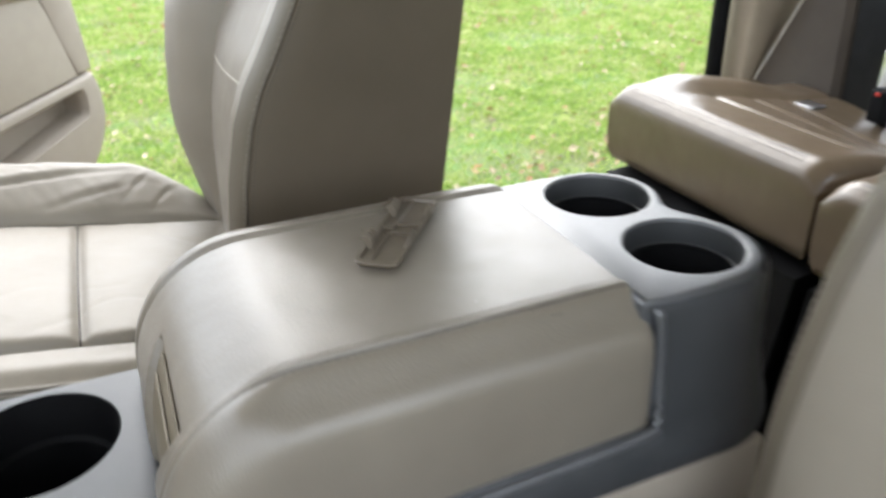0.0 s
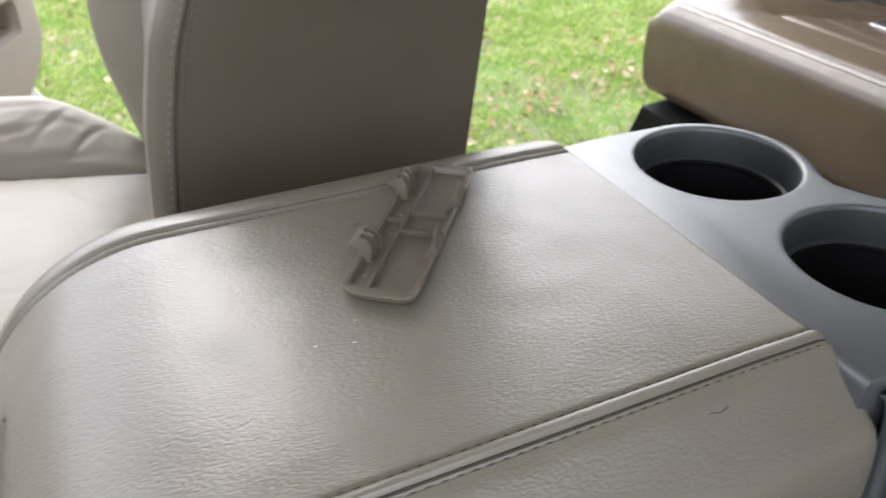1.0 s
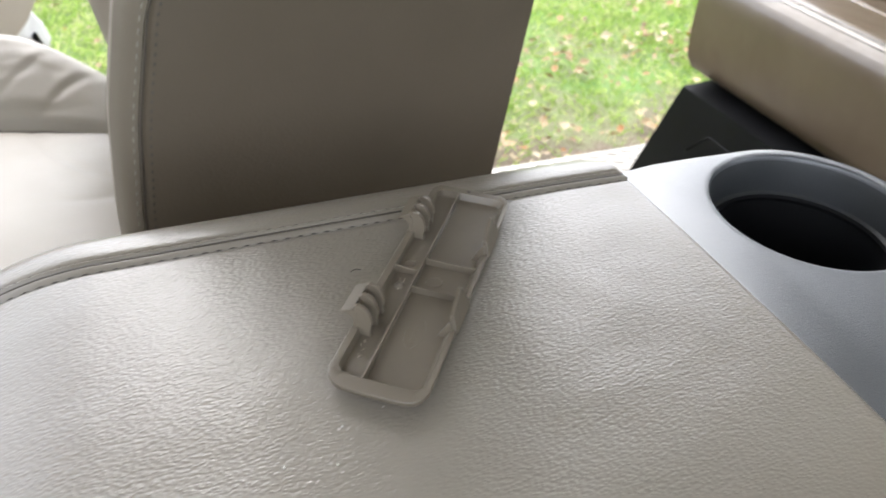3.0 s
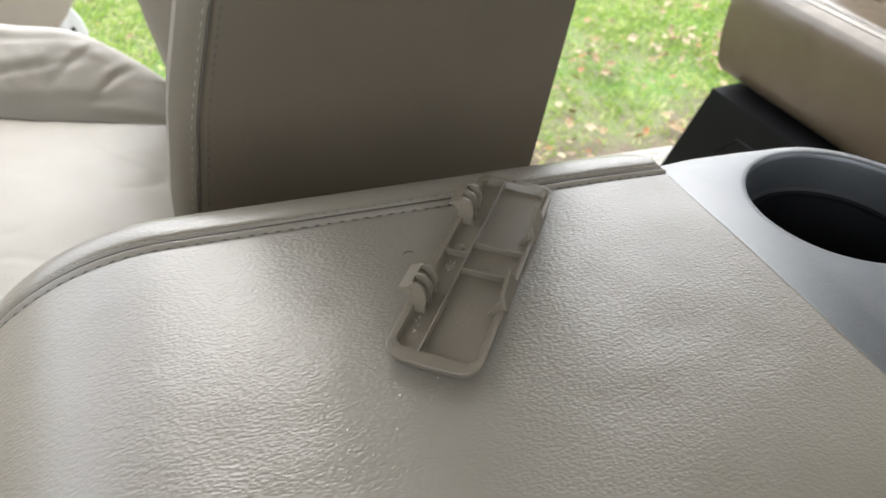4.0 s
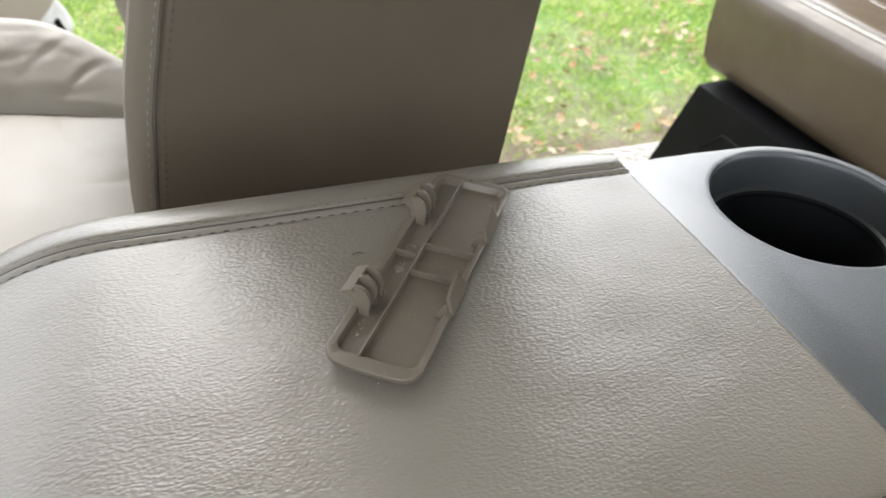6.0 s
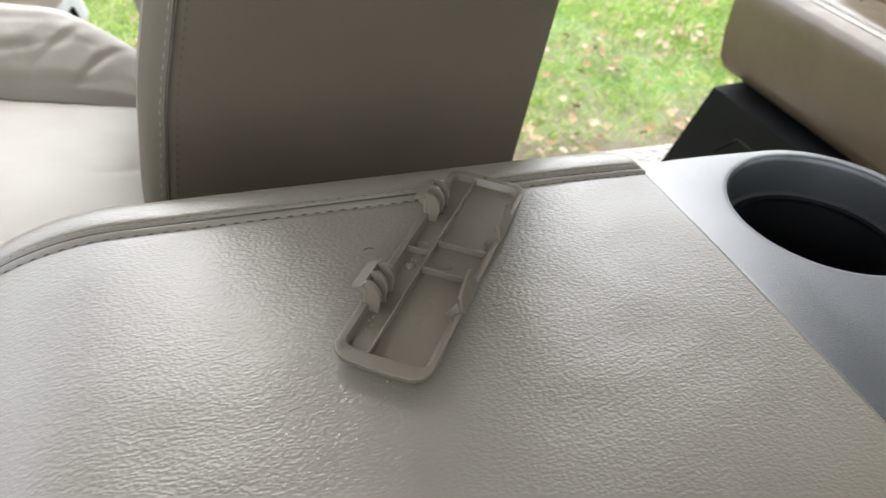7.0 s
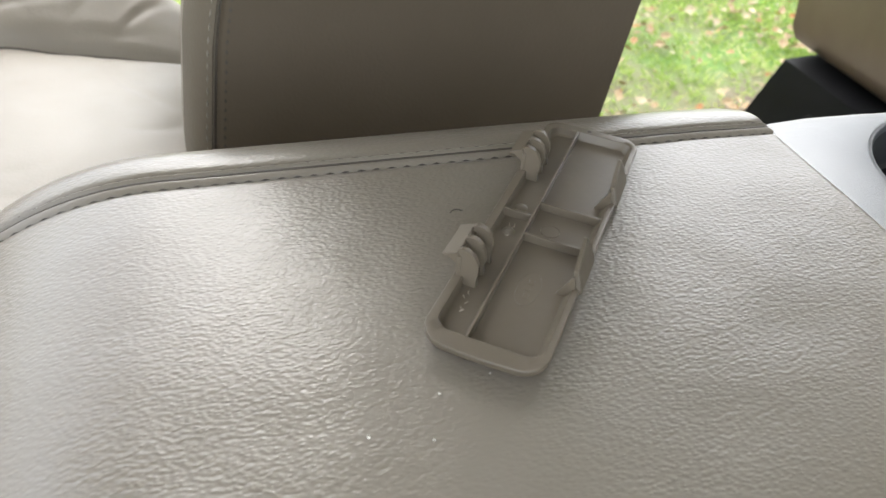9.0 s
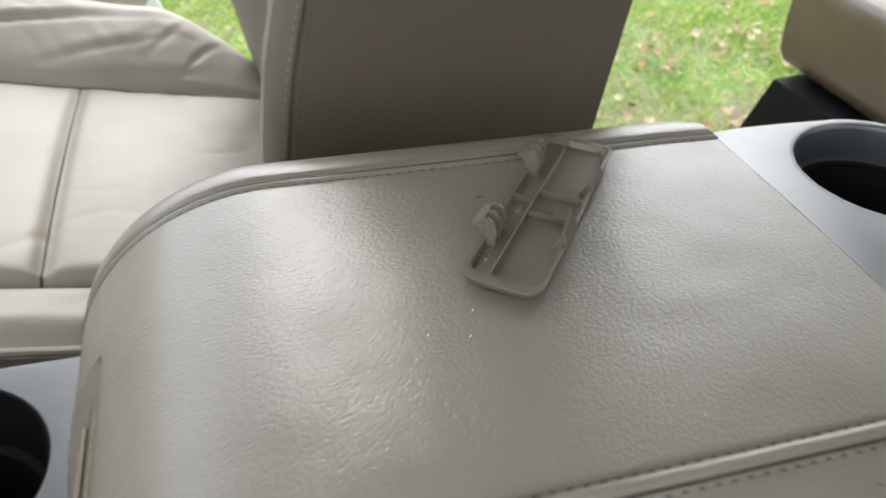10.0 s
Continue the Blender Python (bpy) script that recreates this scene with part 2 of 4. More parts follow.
def dashes(points, ups, length=0.0034, gap=0.0022, width=0.0011, height=0.0007):
    """A row of stitches along a polyline, each a small rounded bar lying on the surface."""
    bm = bmesh.new()
    pts = [Vector(p) for p in points]
    run = [0.0]
    for a, b in zip(pts, pts[1:]):
        run.append(run[-1] + (b - a).length)

    def at(s):
        for i in range(len(pts) - 1):
            if run[i + 1] >= s:
                f = (s - run[i]) / max(1e-9, run[i + 1] - run[i])
                return pts[i].lerp(pts[i + 1], f), Vector(ups[i]).lerp(Vector(ups[i + 1]), f).normalized()
        return pts[-1], Vector(ups[-1]).normalized()

    s = gap
    while s + length < run[-1]:
        (p, u), (q, _) = at(s), at(s + length)
        t = (q - p).normalized()
        side = t.cross(u).normalized() * width / 2
        mid = (p + q) / 2
        a = [p - u * height * 0.2, mid - side + u * height * 0.3, mid + side + u * height * 0.3, q - u * height * 0.2, mid + u * height]
        v = [bm.verts.new(c) for c in a]
        for f in ((0, 1, 4), (1, 3, 4), (3, 2, 4), (2, 0, 4)):
            bm.faces.new([v[i] for i in f])
        s += length + gap
    return bm


def tube(points, radius, sides=8):
    pts = [Vector(p) for p in points]
    rows = []
    for i, p in enumerate(pts):
        t = (pts[min(i + 1, len(pts) - 1)] - pts[max(i - 1, 0)]).normalized()
        a = t.cross(Vector((0.31, 0.2, 0.93))).normalized()
        b = t.cross(a)
        rows.append([p + radius * (a * math.cos(2 * math.pi * k / sides) + b * math.sin(2 * math.pi * k / sides)) for k in range(sides)])
    return grid_mesh(rows, closed=True, caps=True)


def ease(x, a, b):
    f = min(1.0, max(0.0, (x - a) / (b - a)))
    return f * f * (3 - 2 * f)


def merge(bm, other):
    """Adds the faces of other to bm and frees it."""
    me = bpy.data.meshes.new("joined")
    other.to_mesh(me)
    other.free()
    bm.from_mesh(me)
    bpy.data.meshes.remove(me)
    return bm


# ---- the setting ----
TOP = 1.10      # top of the console lid above the lawn
MID = -0.0905   # centre line of the console

bm = bmesh.new()
bmesh.ops.create_grid(bm, x_segments=60, y_segments=60, size=150)
ground = tagged(part("ground", bm, LAWN, None), "green autumn lawn with bare soil patches", "lawn", kind="structure")

floor = tagged(part("floor", box(-1.5, 1.7, -0.82, 0.80, 0.40, 0.46, 0.01), CARPET, None), "dark tan cabin carpet", "floor", kind="structure")
# unseen roof: its edges are set by how much sky must come in
ceiling = tagged(part("ceiling", box(-0.86, 1.75, -0.70, 0.60, 1.79, 1.87, 0.03), LINING, None), "unseen pale headliner, sized to shape the light in the cabin", "ceiling", kind="structure")
wall_rear = tagged(part("wall_rear", box(1.62, 1.70, -0.84, 0.86, 0.42, 1.80, 0.01), TRIM, None), "tan trimmed rear cabin wall", "wall", kind="structure")
# unseen wall, kept low so light comes in from the driver side
tagged(part("wall_driver", box(-1.0, 1.68, -0.92, -0.85, 0.35, 0.62, 0.02), TRIM, None), "unseen low tan wall along the open driver side, kept low for light", "wall", kind="structure")
# unseen block, taller than a dashboard to hold back light from the front
tagged(part("wall_front", box(-1.7, -1.05, -0.84, 0.84, 0.42, 1.47, 0.06), TRIM, None), "unseen tan wall closing the cabin in front, raised to hold back light", "wall", kind="structure")
tagged(part("wall_passenger", box(1.06, 1.68, 0.80, 0.92, 0.42, 1.55, 0.02), PILLAR, None), "tan trimmed rear corner panel beside the back seat", "wall", kind="structure")


# ---- things: console ----
def lid_path():
    """Side line of the lid, back to front: points and normals in x and z."""
    out = [(-0.0006, TOP - 0.0085, 0.0, 1.0)]
    out += [(-0.0060 + 0.0054 * math.sin(a), TOP - 0.0042 * (1 - math.cos(a)), 0.0, 1.0) for a in np.radians((90, 72, 54, 38, 24, 12))]
    out += [(x, TOP, 0.0, 1.0) for x in np.linspace(-0.006, -0.244, 30)]
    rx, rz = 0.104, 0.105
    for a in np.linspace(0, math.pi / 2, 44)[1:]:
        nx, nz = -math.sin(a) / rx, math.cos(a) / rz
        k = math.hypot(nx, nz)
        out.append((-0.244 - rx * math.sin(a), TOP - rz * (1 - math.cos(a)), nx / k, nz / k))
    return out


# distance outward from the inner seam, depth below the skin: twin seams first, then the rolled border
SEAMS = [(-0.0012, 0.0007), (0.0, 0.0015), (0.0009, 0.0005), (0.0018, -0.0002), (0.0027, -0.0003), (0.0036, 0.0004), (0.0042, 0.0016), (0.0046, 0.0046), (0.0050, 0.0016), (0.0056, 0.0004), (0.0066, -0.0002), (0.0074, 0.0002), (0.0080, 0.0010), (0.0087, 0.0004), (0.0105, 0.0)]
NEAR_SEAMS = [(-0.0012, 0.0007), (0.0, 0.0015), (0.0010, 0.0001), (0.0024, -0.0013), (0.0040, -0.0017), (0.0055, -0.0013), (0.0067, 0.0003), (0.0073, 0.0040), (0.0079, 0.0007), (0.0088, 0.0001), (0.0097, 0.0009), (0.0105, 0.0004)]
FAR_ROLL = [(0.0140, 0.0), (0.0180, 0.0004), (0.0220, 0.0014), (0.0260, 0.0032), (0.0300, 0.0062), (0.0335, 0.0105), (0.0360, 0.016), (0.0378, 0.023), (0.0390, 0.031), (0.0400, 0.040), (0.0410, 0.050), (0.0415, 0.060)]
# driver side: a sloping band down to a soft shoulder, but full and round towards the front
NEAR_BAND = [(0.0140, 0.0014), (0.0180, 0.0040), (0.0230, 0.0080), (0.0280, 0.0120), (0.0330, 0.0155), (0.0380, 0.0185), (0.0415, 0.0215), (0.0440, 0.026), (0.0455, 0.033), (0.0463, 0.042), (0.0468, 0.051), (0.0470, 0.060)]
NEAR_FULL = [(0.0140, 0.0), (0.0180, 0.0003), (0.0230, 0.0016), (0.0280, 0.0040), (0.0330, 0.0080), (0.0380, 0.0135), (0.0415, 0.0195), (0.0440, 0.026), (0.0455, 0.033), (0.0463, 0.042), (0.0468, 0.051), (0.0470, 0.060)]


def build_console():
    con = thing("center_console", "tan leather console lid with grey plastic cup tray between the seats", "console", (-0.1, MID, 0.46))
    path = lid_path()
    half = 0.0945
    flat = [half * f for f in np.linspace(-0.97, 0.97, 49)]

    def across(x):
        """Outward places and depths across the lid at x, from the driver side to the far side."""
        corner = 1 - math.sqrt(max(0.0, 1 - max(0.0, (x + 0.016) / 0.016) ** 2))
        band = ease(x, -0.292, -0.258)
        fade = 0.25 + 0.75 * band
        out = []
        for (d, h), (_, full) in reversed(list(zip(NEAR_BAND, NEAR_FULL))):
            out.append((MID - half - 0.0105 - (d - 0.0105) * (1 - 0.10 * corner), full + (h - full) * band))
        out += [(MID - half - d, h * fade) for d, h in reversed(NEAR_SEAMS)]
        out += [(MID + f, 0.0006) for f in flat]
        out += [(MID + half + d, h) for d, h in SEAMS]
        out += [(MID + half + 0.0105 + (d - 0.0105) * (1 - 0.93 * corner), h) for d, h in FAR_ROLL]
        return out

    def finger_hole(y, x, z):
        """1 inside the pull opening in the rolled front, 0 outside."""
        if x > -0.30:
            return 0.0
        low = 1.0635 - z
        return ease(low, 0.0, 0.006) * ease(-0.049 - 0.55 * max(0.0, low) - y, 0.0, 0.006) * ease(y + 0.176 - 0.35 * max(0.0, low), 0.0, 0.006)

    rows = []
    for x, z, nx, nz in path:
        row = []
        for y, h in across(x):
            h2 = h + 0.009 * finger_hole(y, x, z) + 0.0009 * ease(x, -0.045, 0.0) * ease(abs(y - MID), 0.03, 0.09)
            row.append((x - nx * h2, y, z - nz * h2))
        rows.append(row)
    bm = grid_mesh(rows)
    # side walls below the rolled border
    for k, sgn in ((0, -1), (len(rows[0]) - 1, 1)):
        rim = [r[k] for r in rows]
        steps = [0.0, 0.3, 0.7, 1.0]
        wall = [[(x, y + sgn * 0.001 * math.sin(math.pi * f), z + (0.972 - z) * f) for x, y, z in rim] for f in steps]
        merge(bm, grid_mesh(wall))
    front = rows[-1]
    merge(bm, grid_mesh([[(x, y, z + (0.972 - z) * f) for x, y, z in front] for f in (0.0, 0.5, 1.0)]))
    bmesh.ops.remove_doubles(bm, verts=bm.verts, dist=0.0002)
    lid = part("lid", bm, LID, con, "smooth tan leather lid with twin stitched side seams")
    # stitches
    for sgn in (-1, 1):
        for d, h in ((0.0, 0.0013), (0.0080 if sgn > 0 else 0.0097, 0.0010)):
            y = MID + sgn * (half + d)
            reach = path[1:-8] if sgn > 0 else path[1:-30]
            pts = [(x - nx * (h - 0.0003), y, z - nz * (h - 0.0003) - 0.0009 * ease(x, -0.045, 0.0)) for x, z, nx, nz in reach]
            inner = d == 0.0
            row = dashes(pts, [(nx, 0, nz) for _, _, nx, nz in reach], 0.0036, 0.0020 if inner else 0.0022, 0.0013 if inner else 0.0011, 0.0004)
            part("stitching", row, SEAM, lid, "dark rope stitching" if inner else "dark fine stitching")
    # dark tube in each seam bottom, its colour standing for the groove's shade
    for sgn, d, reach in ((-1, 0.0073, path[1:-30]), (1, 0.0046, path[1:-4])):
        line = [(x - nx * 0.0010, MID + sgn * (half + d), z - nz * 0.0010 - 0.0009 * ease(x, -0.045, 0.0)) for x, z, nx, nz in reach]
        part("seam_line", tube(line, 0.0008, 6), GROOVE, lid, "shaded joint between the leather panels")
    # hard plastic finger pull sunk in the opening
    roll = [(x, z, nx, nz) for x, z, nx, nz in path if z < 1.0610]
    sheet = []
    for x, z, nx, nz in roll:
        low = 1.0635 - z
        a, b = -0.0525 - 0.55 * low, -0.1725 + 0.35 * low
        sheet.append([(x - nx * 0.0060, a + (b - a) * k / 10, z - nz * 0.0060) for k in range(11)])
    pull = part("latch_pull", grid_mesh(sheet), PULL, lid, "tan plastic finger pull sunk in the lid front")
    for k in (1, 5):
        part("pull_rib", tube([tuple(Vector(p) + Vector((-0.0012, 0, 0.0012))) for p in sheet[k][1:]], 0.0012, 6), PULL, pull)
    # cup tray behind the lid
    c1, c2, hole, rim = (0.0705, -0.0432), (0.0762, -0.1583), 0.0490, 0.0525
    o = [(-0.0008, 0.0110), (0.02, 0.0110), (0.045, 0.0105)]
    o += circle(*c1, rim, 24, math.radians(92), math.radians(-32), False)
    o += [(0.1095, -0.0820), (0.1080, -0.0950), (0.1130, -0.1080), (0.1225, -0.1240)]
    o += circle(*c2, rim + 0.0030, 20, math.radians(26), math.radians(-80), False)
    o += [(0.06, -0.2165), (0.02, -0.2175), (-0.0008, -0.2175)]
    tray = part("cup_tray", plate(o, [circle(*c1, hole), circle(*c2, hole)], TOP - 0.0020, 0.20, 0.0060, 4), GREY, con, "satin grey plastic tray with two cup wells")
    for c in (c1, c2):
        wall = [(hole - 0.0010, TOP - 0.0042), (hole - 0.0014, TOP - 0.0055), (hole - 0.002, TOP - 0.008), (hole - 0.0032, TOP - 0.0225), (hole - 0.0057, TOP - 0.024), (hole - 0.0067, TOP - 0.0265), (hole - 0.012, TOP - 0.082), (0.002, TOP - 0.084)]
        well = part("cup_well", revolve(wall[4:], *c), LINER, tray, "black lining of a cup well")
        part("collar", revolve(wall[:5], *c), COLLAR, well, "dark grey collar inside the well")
        part("rim", revolve([(hole + 0.0016, TOP - 0.00190), (hole + 0.0004, TOP - 0.00195), (hole - 0.0006, TOP - 0.0027), (hole - 0.0011, TOP - 0.0040), (hole - 0.0012, TOP - 0.0055)], *c), GREY, well, "rounded grey lip")
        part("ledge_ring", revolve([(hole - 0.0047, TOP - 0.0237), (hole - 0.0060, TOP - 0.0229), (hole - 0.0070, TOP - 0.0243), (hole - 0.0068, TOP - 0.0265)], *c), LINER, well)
    # side trim: the wall under the tray with shade in its colour, a bead beside the lid that turns into the rail below
    # it
    wall = ((0.0052, 1.0945), (0.0066, 1.0920), (0.0078, 1.087), (0.0086, 1.078), (0.0102, 1.050), (0.0128, 1.015), (0.0172, 0.990), (0.0230, 0.970), (0.0250, 0.958), (0.0240, 0.950), (0.0185, 0.945))
    run = [(x, -0.2175, 0.0, -1.0) for x in (-0.0005, 0.0030, 0.0080, 0.0120, *np.linspace(0.02, 0.076, 7))]
    run += [(c2[0] + 0.0592 * math.cos(a), c2[1] + 0.0592 * math.sin(a), math.cos(a), math.sin(a)) for a in np.radians(np.linspace(-84, 24, 19))]
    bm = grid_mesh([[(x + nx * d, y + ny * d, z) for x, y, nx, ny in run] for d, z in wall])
    part("side_trim", bm, DARK, tray, "grey side wall under the cup tray, darkened for shade")
    bead = [(0.0032, -0.2215, TOP - 0.0085), (0.0038, -0.2245, TOP - 0.0115), (0.0048, -0.2258, TOP - 0.019), (0.0058, -0.2268, TOP - 0.034), (0.0064, -0.2290, TOP - 0.060), (0.0066, -0.2320, TOP - 0.085), (0.0056, -0.2350, TOP - 0.0965), (0.0015, -0.2385, TOP - 0.1025), (-0.008, -0.2395, TOP - 0.1055), (-0.03, -0.2390, TOP - 0.1085), (-0.15, -0.2390, TOP - 0.1125), (-0.33, -0.2390, TOP - 0.118)]
    part("edge_bead", tube(bead, 0.0036, 10), GREY, tray, "rounded bead beside and below the lid")
    # base and front tray
    fc, fr = (-0.431, -0.029), 0.0635
    front_out = [(-0.348, 0.041), (-0.62, 0.041), (-0.90, 0.03), (-0.90, -0.215), (-0.62, -0.228), (-0.348, -0.228)]
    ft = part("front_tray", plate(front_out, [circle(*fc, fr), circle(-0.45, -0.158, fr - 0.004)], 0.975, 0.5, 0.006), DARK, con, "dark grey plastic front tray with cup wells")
    for c, r in ((fc, fr), ((-0.45, -0.158), fr - 0.004)):
        wall = [(r, 0.975), (r - 0.0015, 0.974), (r - 0.003, 0.968), (r - 0.008, 0.935), (r - 0.012, 0.932), (r - 0.015, 0.885), (0.002, 0.883)]
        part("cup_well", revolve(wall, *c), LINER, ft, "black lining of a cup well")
    part("lid_frame", box(-0.347, 0.0, -0.224, 0.041, 0.952, 0.9715, 0.004), TRIM, con, "tan frame under the lid")
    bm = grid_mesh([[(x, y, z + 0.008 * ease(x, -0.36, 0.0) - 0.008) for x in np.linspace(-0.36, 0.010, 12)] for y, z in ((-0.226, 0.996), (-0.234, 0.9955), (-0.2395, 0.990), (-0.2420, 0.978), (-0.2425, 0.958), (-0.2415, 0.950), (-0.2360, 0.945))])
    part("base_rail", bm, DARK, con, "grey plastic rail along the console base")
    part("side_panel", box(-0.335, 0.118, -0.2400, 0.045, 0.46, 0.949, 0.006), TRIM, con, "tan lower console panel")
    part("side_panel", box(-0.60, -0.335, -0.2425, 0.045, 0.46, 0.87, 0.006), TRIM, con)
    part("back_panel", box(0.008, 0.122, -0.226, 0.012, 0.47, 0.93, 0.01), GREY, con, "dark grey rear end of the console")
    return con


build_console()


# ---- things: broken-off trim cover lying on the lid ----
def build_cover():
    cover = thing("trim_cover", "tan plastic snap-on trim cover lying upside down on the leather lid", "trim cover", (-0.1635, -0.096, TOP))
    turn = Matrix.Translation((-0.1635, -0.0960, TOP + 0.0006)) @ Matrix.Rotation(radians(52.1), 4, "Z") @ Matrix.Scale(0.001, 4)

    def placed(bm):
        # local millimetres: x along the cover, y to its hinge side
        bmesh.ops.transform(bm, matrix=turn, verts=bm.verts)
        return bm

    def ring(near, far, left, right, z, r_near=7.0, r_far=6.0, bow=0.0):
        """A rounded rectangle inset from the outline by its four sides; bow swells the near end."""
        x0, x1, y0, y1 = near, 127.6 - far, -16.9 + right, 18.6 - left
        pts = []
        for cx, cy, r, a0 in ((x0, y0, r_near, 180), (x1, y0, r_far, 270), (x1, y1, r_far, 0), (x0, y1, r_near, 90)):
            r = max(1.5, r)
            mx, my = cx + (r if a0 in (180, 90) else -r), cy + (r if a0 in (180, 270) else -r)
            pts += [(mx + r * math.cos(radians(a0 + k * 15)), my + r * math.sin(radians(a0 + k * 15)), z) for k in range(7)]
        # extra stations along the sides keep the rim able to bend
        out = []
        for p, q in zip(pts, pts[1:] + pts[:1]):
            far_apart = math.hypot(q[0] - p[0], q[1] - p[1]) > 8
            out += [tuple(p[i] + (q[i] - p[i]) * k / 12 for i in range(3)) for k in range(12)] if far_apart else [p]
        return [(x - bow * (1 - ((y - 0.8) / 18) ** 2) * (1 - ease(x, 0, 12)), y, z + 0.10 * noise.noise((x * 0.09, y * 0.09, 2.0))) for x, y, z in out]

    rings = [ring(8, 8, 8, 8, 0.0, 3, 3), ring(3.6, 3.2, 3.4, 3.4, 0.3, 5, 4, 0.6), ring(1.9, 1.4, 1.5, 1.5, 1.2, 6, 5.4, 0.9), ring(0.7, 0.5, 0.5, 0.5, 2.8, 6.8, 6, 1.1), ring(0.1, 0, 0, 0, 4.6, 7, 6, 1.2),
             ring(0.02, 0.02, 0.02, 0.02, 5.35, 7, 6, 1.2), ring(0.2, 0.2, 0.2, 0.2, 5.62, 6.9, 6, 1.2), ring(0.6, 0.6, 0.5, 0.5, 5.68, 6.5, 5.8, 1.1),
             ring(5.4, 3.4, 2.6, 1.9, 5.55, 4.6, 4.0, 0.8), ring(5.6, 3.6, 2.8, 2.1, 5.35, 4.5, 3.9, 0.8), ring(6.0, 3.9, 3.0, 3.2, 2.9, 4.0, 3.5, 0.7), ring(6.6, 4.5, 3.5, 4.0, 2.3, 3.6, 3.2, 0.6)]
    bm = grid_mesh(rings, closed=True)
    for pts in (ring(6.4, 4.3, 3.3, 3.8, 2.32, 3.6, 3.2, 0.6), ring(7.9, 7.9, 7.9, 7.9, 0.02, 3, 3)):
        bmesh.ops.triangulate(bm, faces=[bm.faces.new([bm.verts.new(p) for p in pts])])
    part("shell", placed(bm), COVER, cover)
    part("long_rib", placed(box(5.3, 126.0, 5.75, 6.55, 2.0, 5.5, 0.2, 2)), COVER, cover)
    for x, y0, y1 in ((73.6, -14.6, 5.8), (55.6, -13.6, 5.8), (65.6, 6.5, 17.2)):
        part("cross_rib", placed(box(x - 0.45, x + 0.45, y0, y1, 2.0, 5.3, 0.2, 2)), COVER, cover)
    # hinge clips: a tilted plate carried by curved fins
    for u in (26.2, 87.6):
        prof = [(22.6, 12.2), (22.1, 11.2), (17.4, 12.9), (17.7, 14.1), (18.4, 13.9)]
        bm = grid_mesh([[(x, y, z) for y, z in prof] for x in (u, u + 15.4)], closed=True, caps=True)
        bmesh.ops.bevel(bm, geom=list(bm.edges), offset=0.3, segments=2, affect="EDGES")
        clip = part("hinge_clip", placed(bm), COVER, cover, "tilted hinge clip with curved fins")
        for k in range(3):
            x = u + 0.9 + 6.2 * k
            prof = [(21.4, 11.6), (19.0, 13.4), (17.0, 15.0), (14.6, 14.8), (12.7, 13.2), (11.5, 10.6), (11.3, 7.6), (11.8, 5.0), (11.4, 2.3), (17.4, 2.5), (17.4, 6.5), (18.4, 9.4)]
            fin = grid_mesh([[(x, y, z) for y, z in prof], [(x + 1.7, y, z) for y, z in prof]], closed=True, caps=True)
            bmesh.ops.bevel(fin, geom=[e for e in fin.edges if e.calc_face_angle(0) > 0.9], offset=0.4, segments=2, affect="EDGES")
            part("fin", placed(fin), COVER, clip)
        part("clip_web", placed(box(u + 0.6, u + 14.8, 16.6, 18.0, 2.4, 12.6, 0.4, 2)), COVER, clip)
    # snap tabs on the other side, each braced by a gusset
    for u in (36.0, 83.2):
        prof = [(u, 4.2), (u + 17.2, 4.2), (u + 17.4, 7.6), (u + 15.8, 13.2), (u + 14.8, 13.7), (u + 1.8, 10.8)]
        lean = lambda z: -17.0 + 0.36 * (z - 4.2)
        bm = grid_mesh([[(x, lean(z) + d, z) for x, z in prof] for d in (-0.8, 0.8)], closed=True, caps=True)
        bmesh.ops.bevel(bm, geom=list(bm.edges), offset=0.3, segments=2, affect="EDGES")
        tab = part("snap_tab", placed(bm), COVER, cover, "leaning snap tab")
        prof = [(-16.2, 2.2), (-10.4, 2.2), (-14.3, 9.8), (-15.1, 9.8)]
        gus = grid_mesh([[(x, y, z) for y, z in prof] for x in (u - 0.4, u + 0.4)], closed=True, caps=True)
        bmesh.ops.bevel(gus, geom=list(gus.edges), offset=0.2, segments=1, affect="EDGES")
        part("gusset", placed(gus), COVER, tab)
    # moulded marks, bosses, scuffs and pale flecks on the floor of the cover
    part("ejector_ring", placed(revolve([(3.0, 2.2), (3.15, 2.5), (3.3, 2.2)], 63.4, -0.8, 28)), COVER, cover)
    for x, y, r in ((71.5, 11.6, 2.4), (57.5, 11.4, 2.2)):
        part("boss", placed(revolve([(r, 2.2), (r * 0.8, 2.8), (r * 0.4, 3.2), (0.02, 3.3)], x, y, 20)), COVER, cover, "low moulded boss")
    oval = [(34.0 + 7.8 * math.cos(a), -2.6 + 3.4 * math.sin(a), 2.28) for a in np.linspace(0, 2 * math.pi, 33)]
    part("moulded_oval", placed(tube(oval, 0.16, 5)), COVER, cover, "faint moulded oval mark")
    for x, y, w in ((29.4, -2.8, 2.2), (32.9, -2.4, 1.6), (35.9, -2.7, 2.4)):
        part("moulded_bar", placed(box(x, x + w, y - 0.8, y + 0.8, 2.1, 2.45, 0.1, 1)), COVER, cover)
    rng = random.Random(4)
    # the last two sets are pale flecks over the bosses
    for x, y, n in ((19.5, 12.4, 7), (27.2, 12.0, 4), (70.0, 11.8, 9), (57.0, 11.2, 7)):
        bm = bmesh.new()
        for _ in range(n):
            a, d, e = rng.uniform(-1.2, 1.2), rng.uniform(-4.0, 4.0), rng.uniform(-0.9, 0.9)
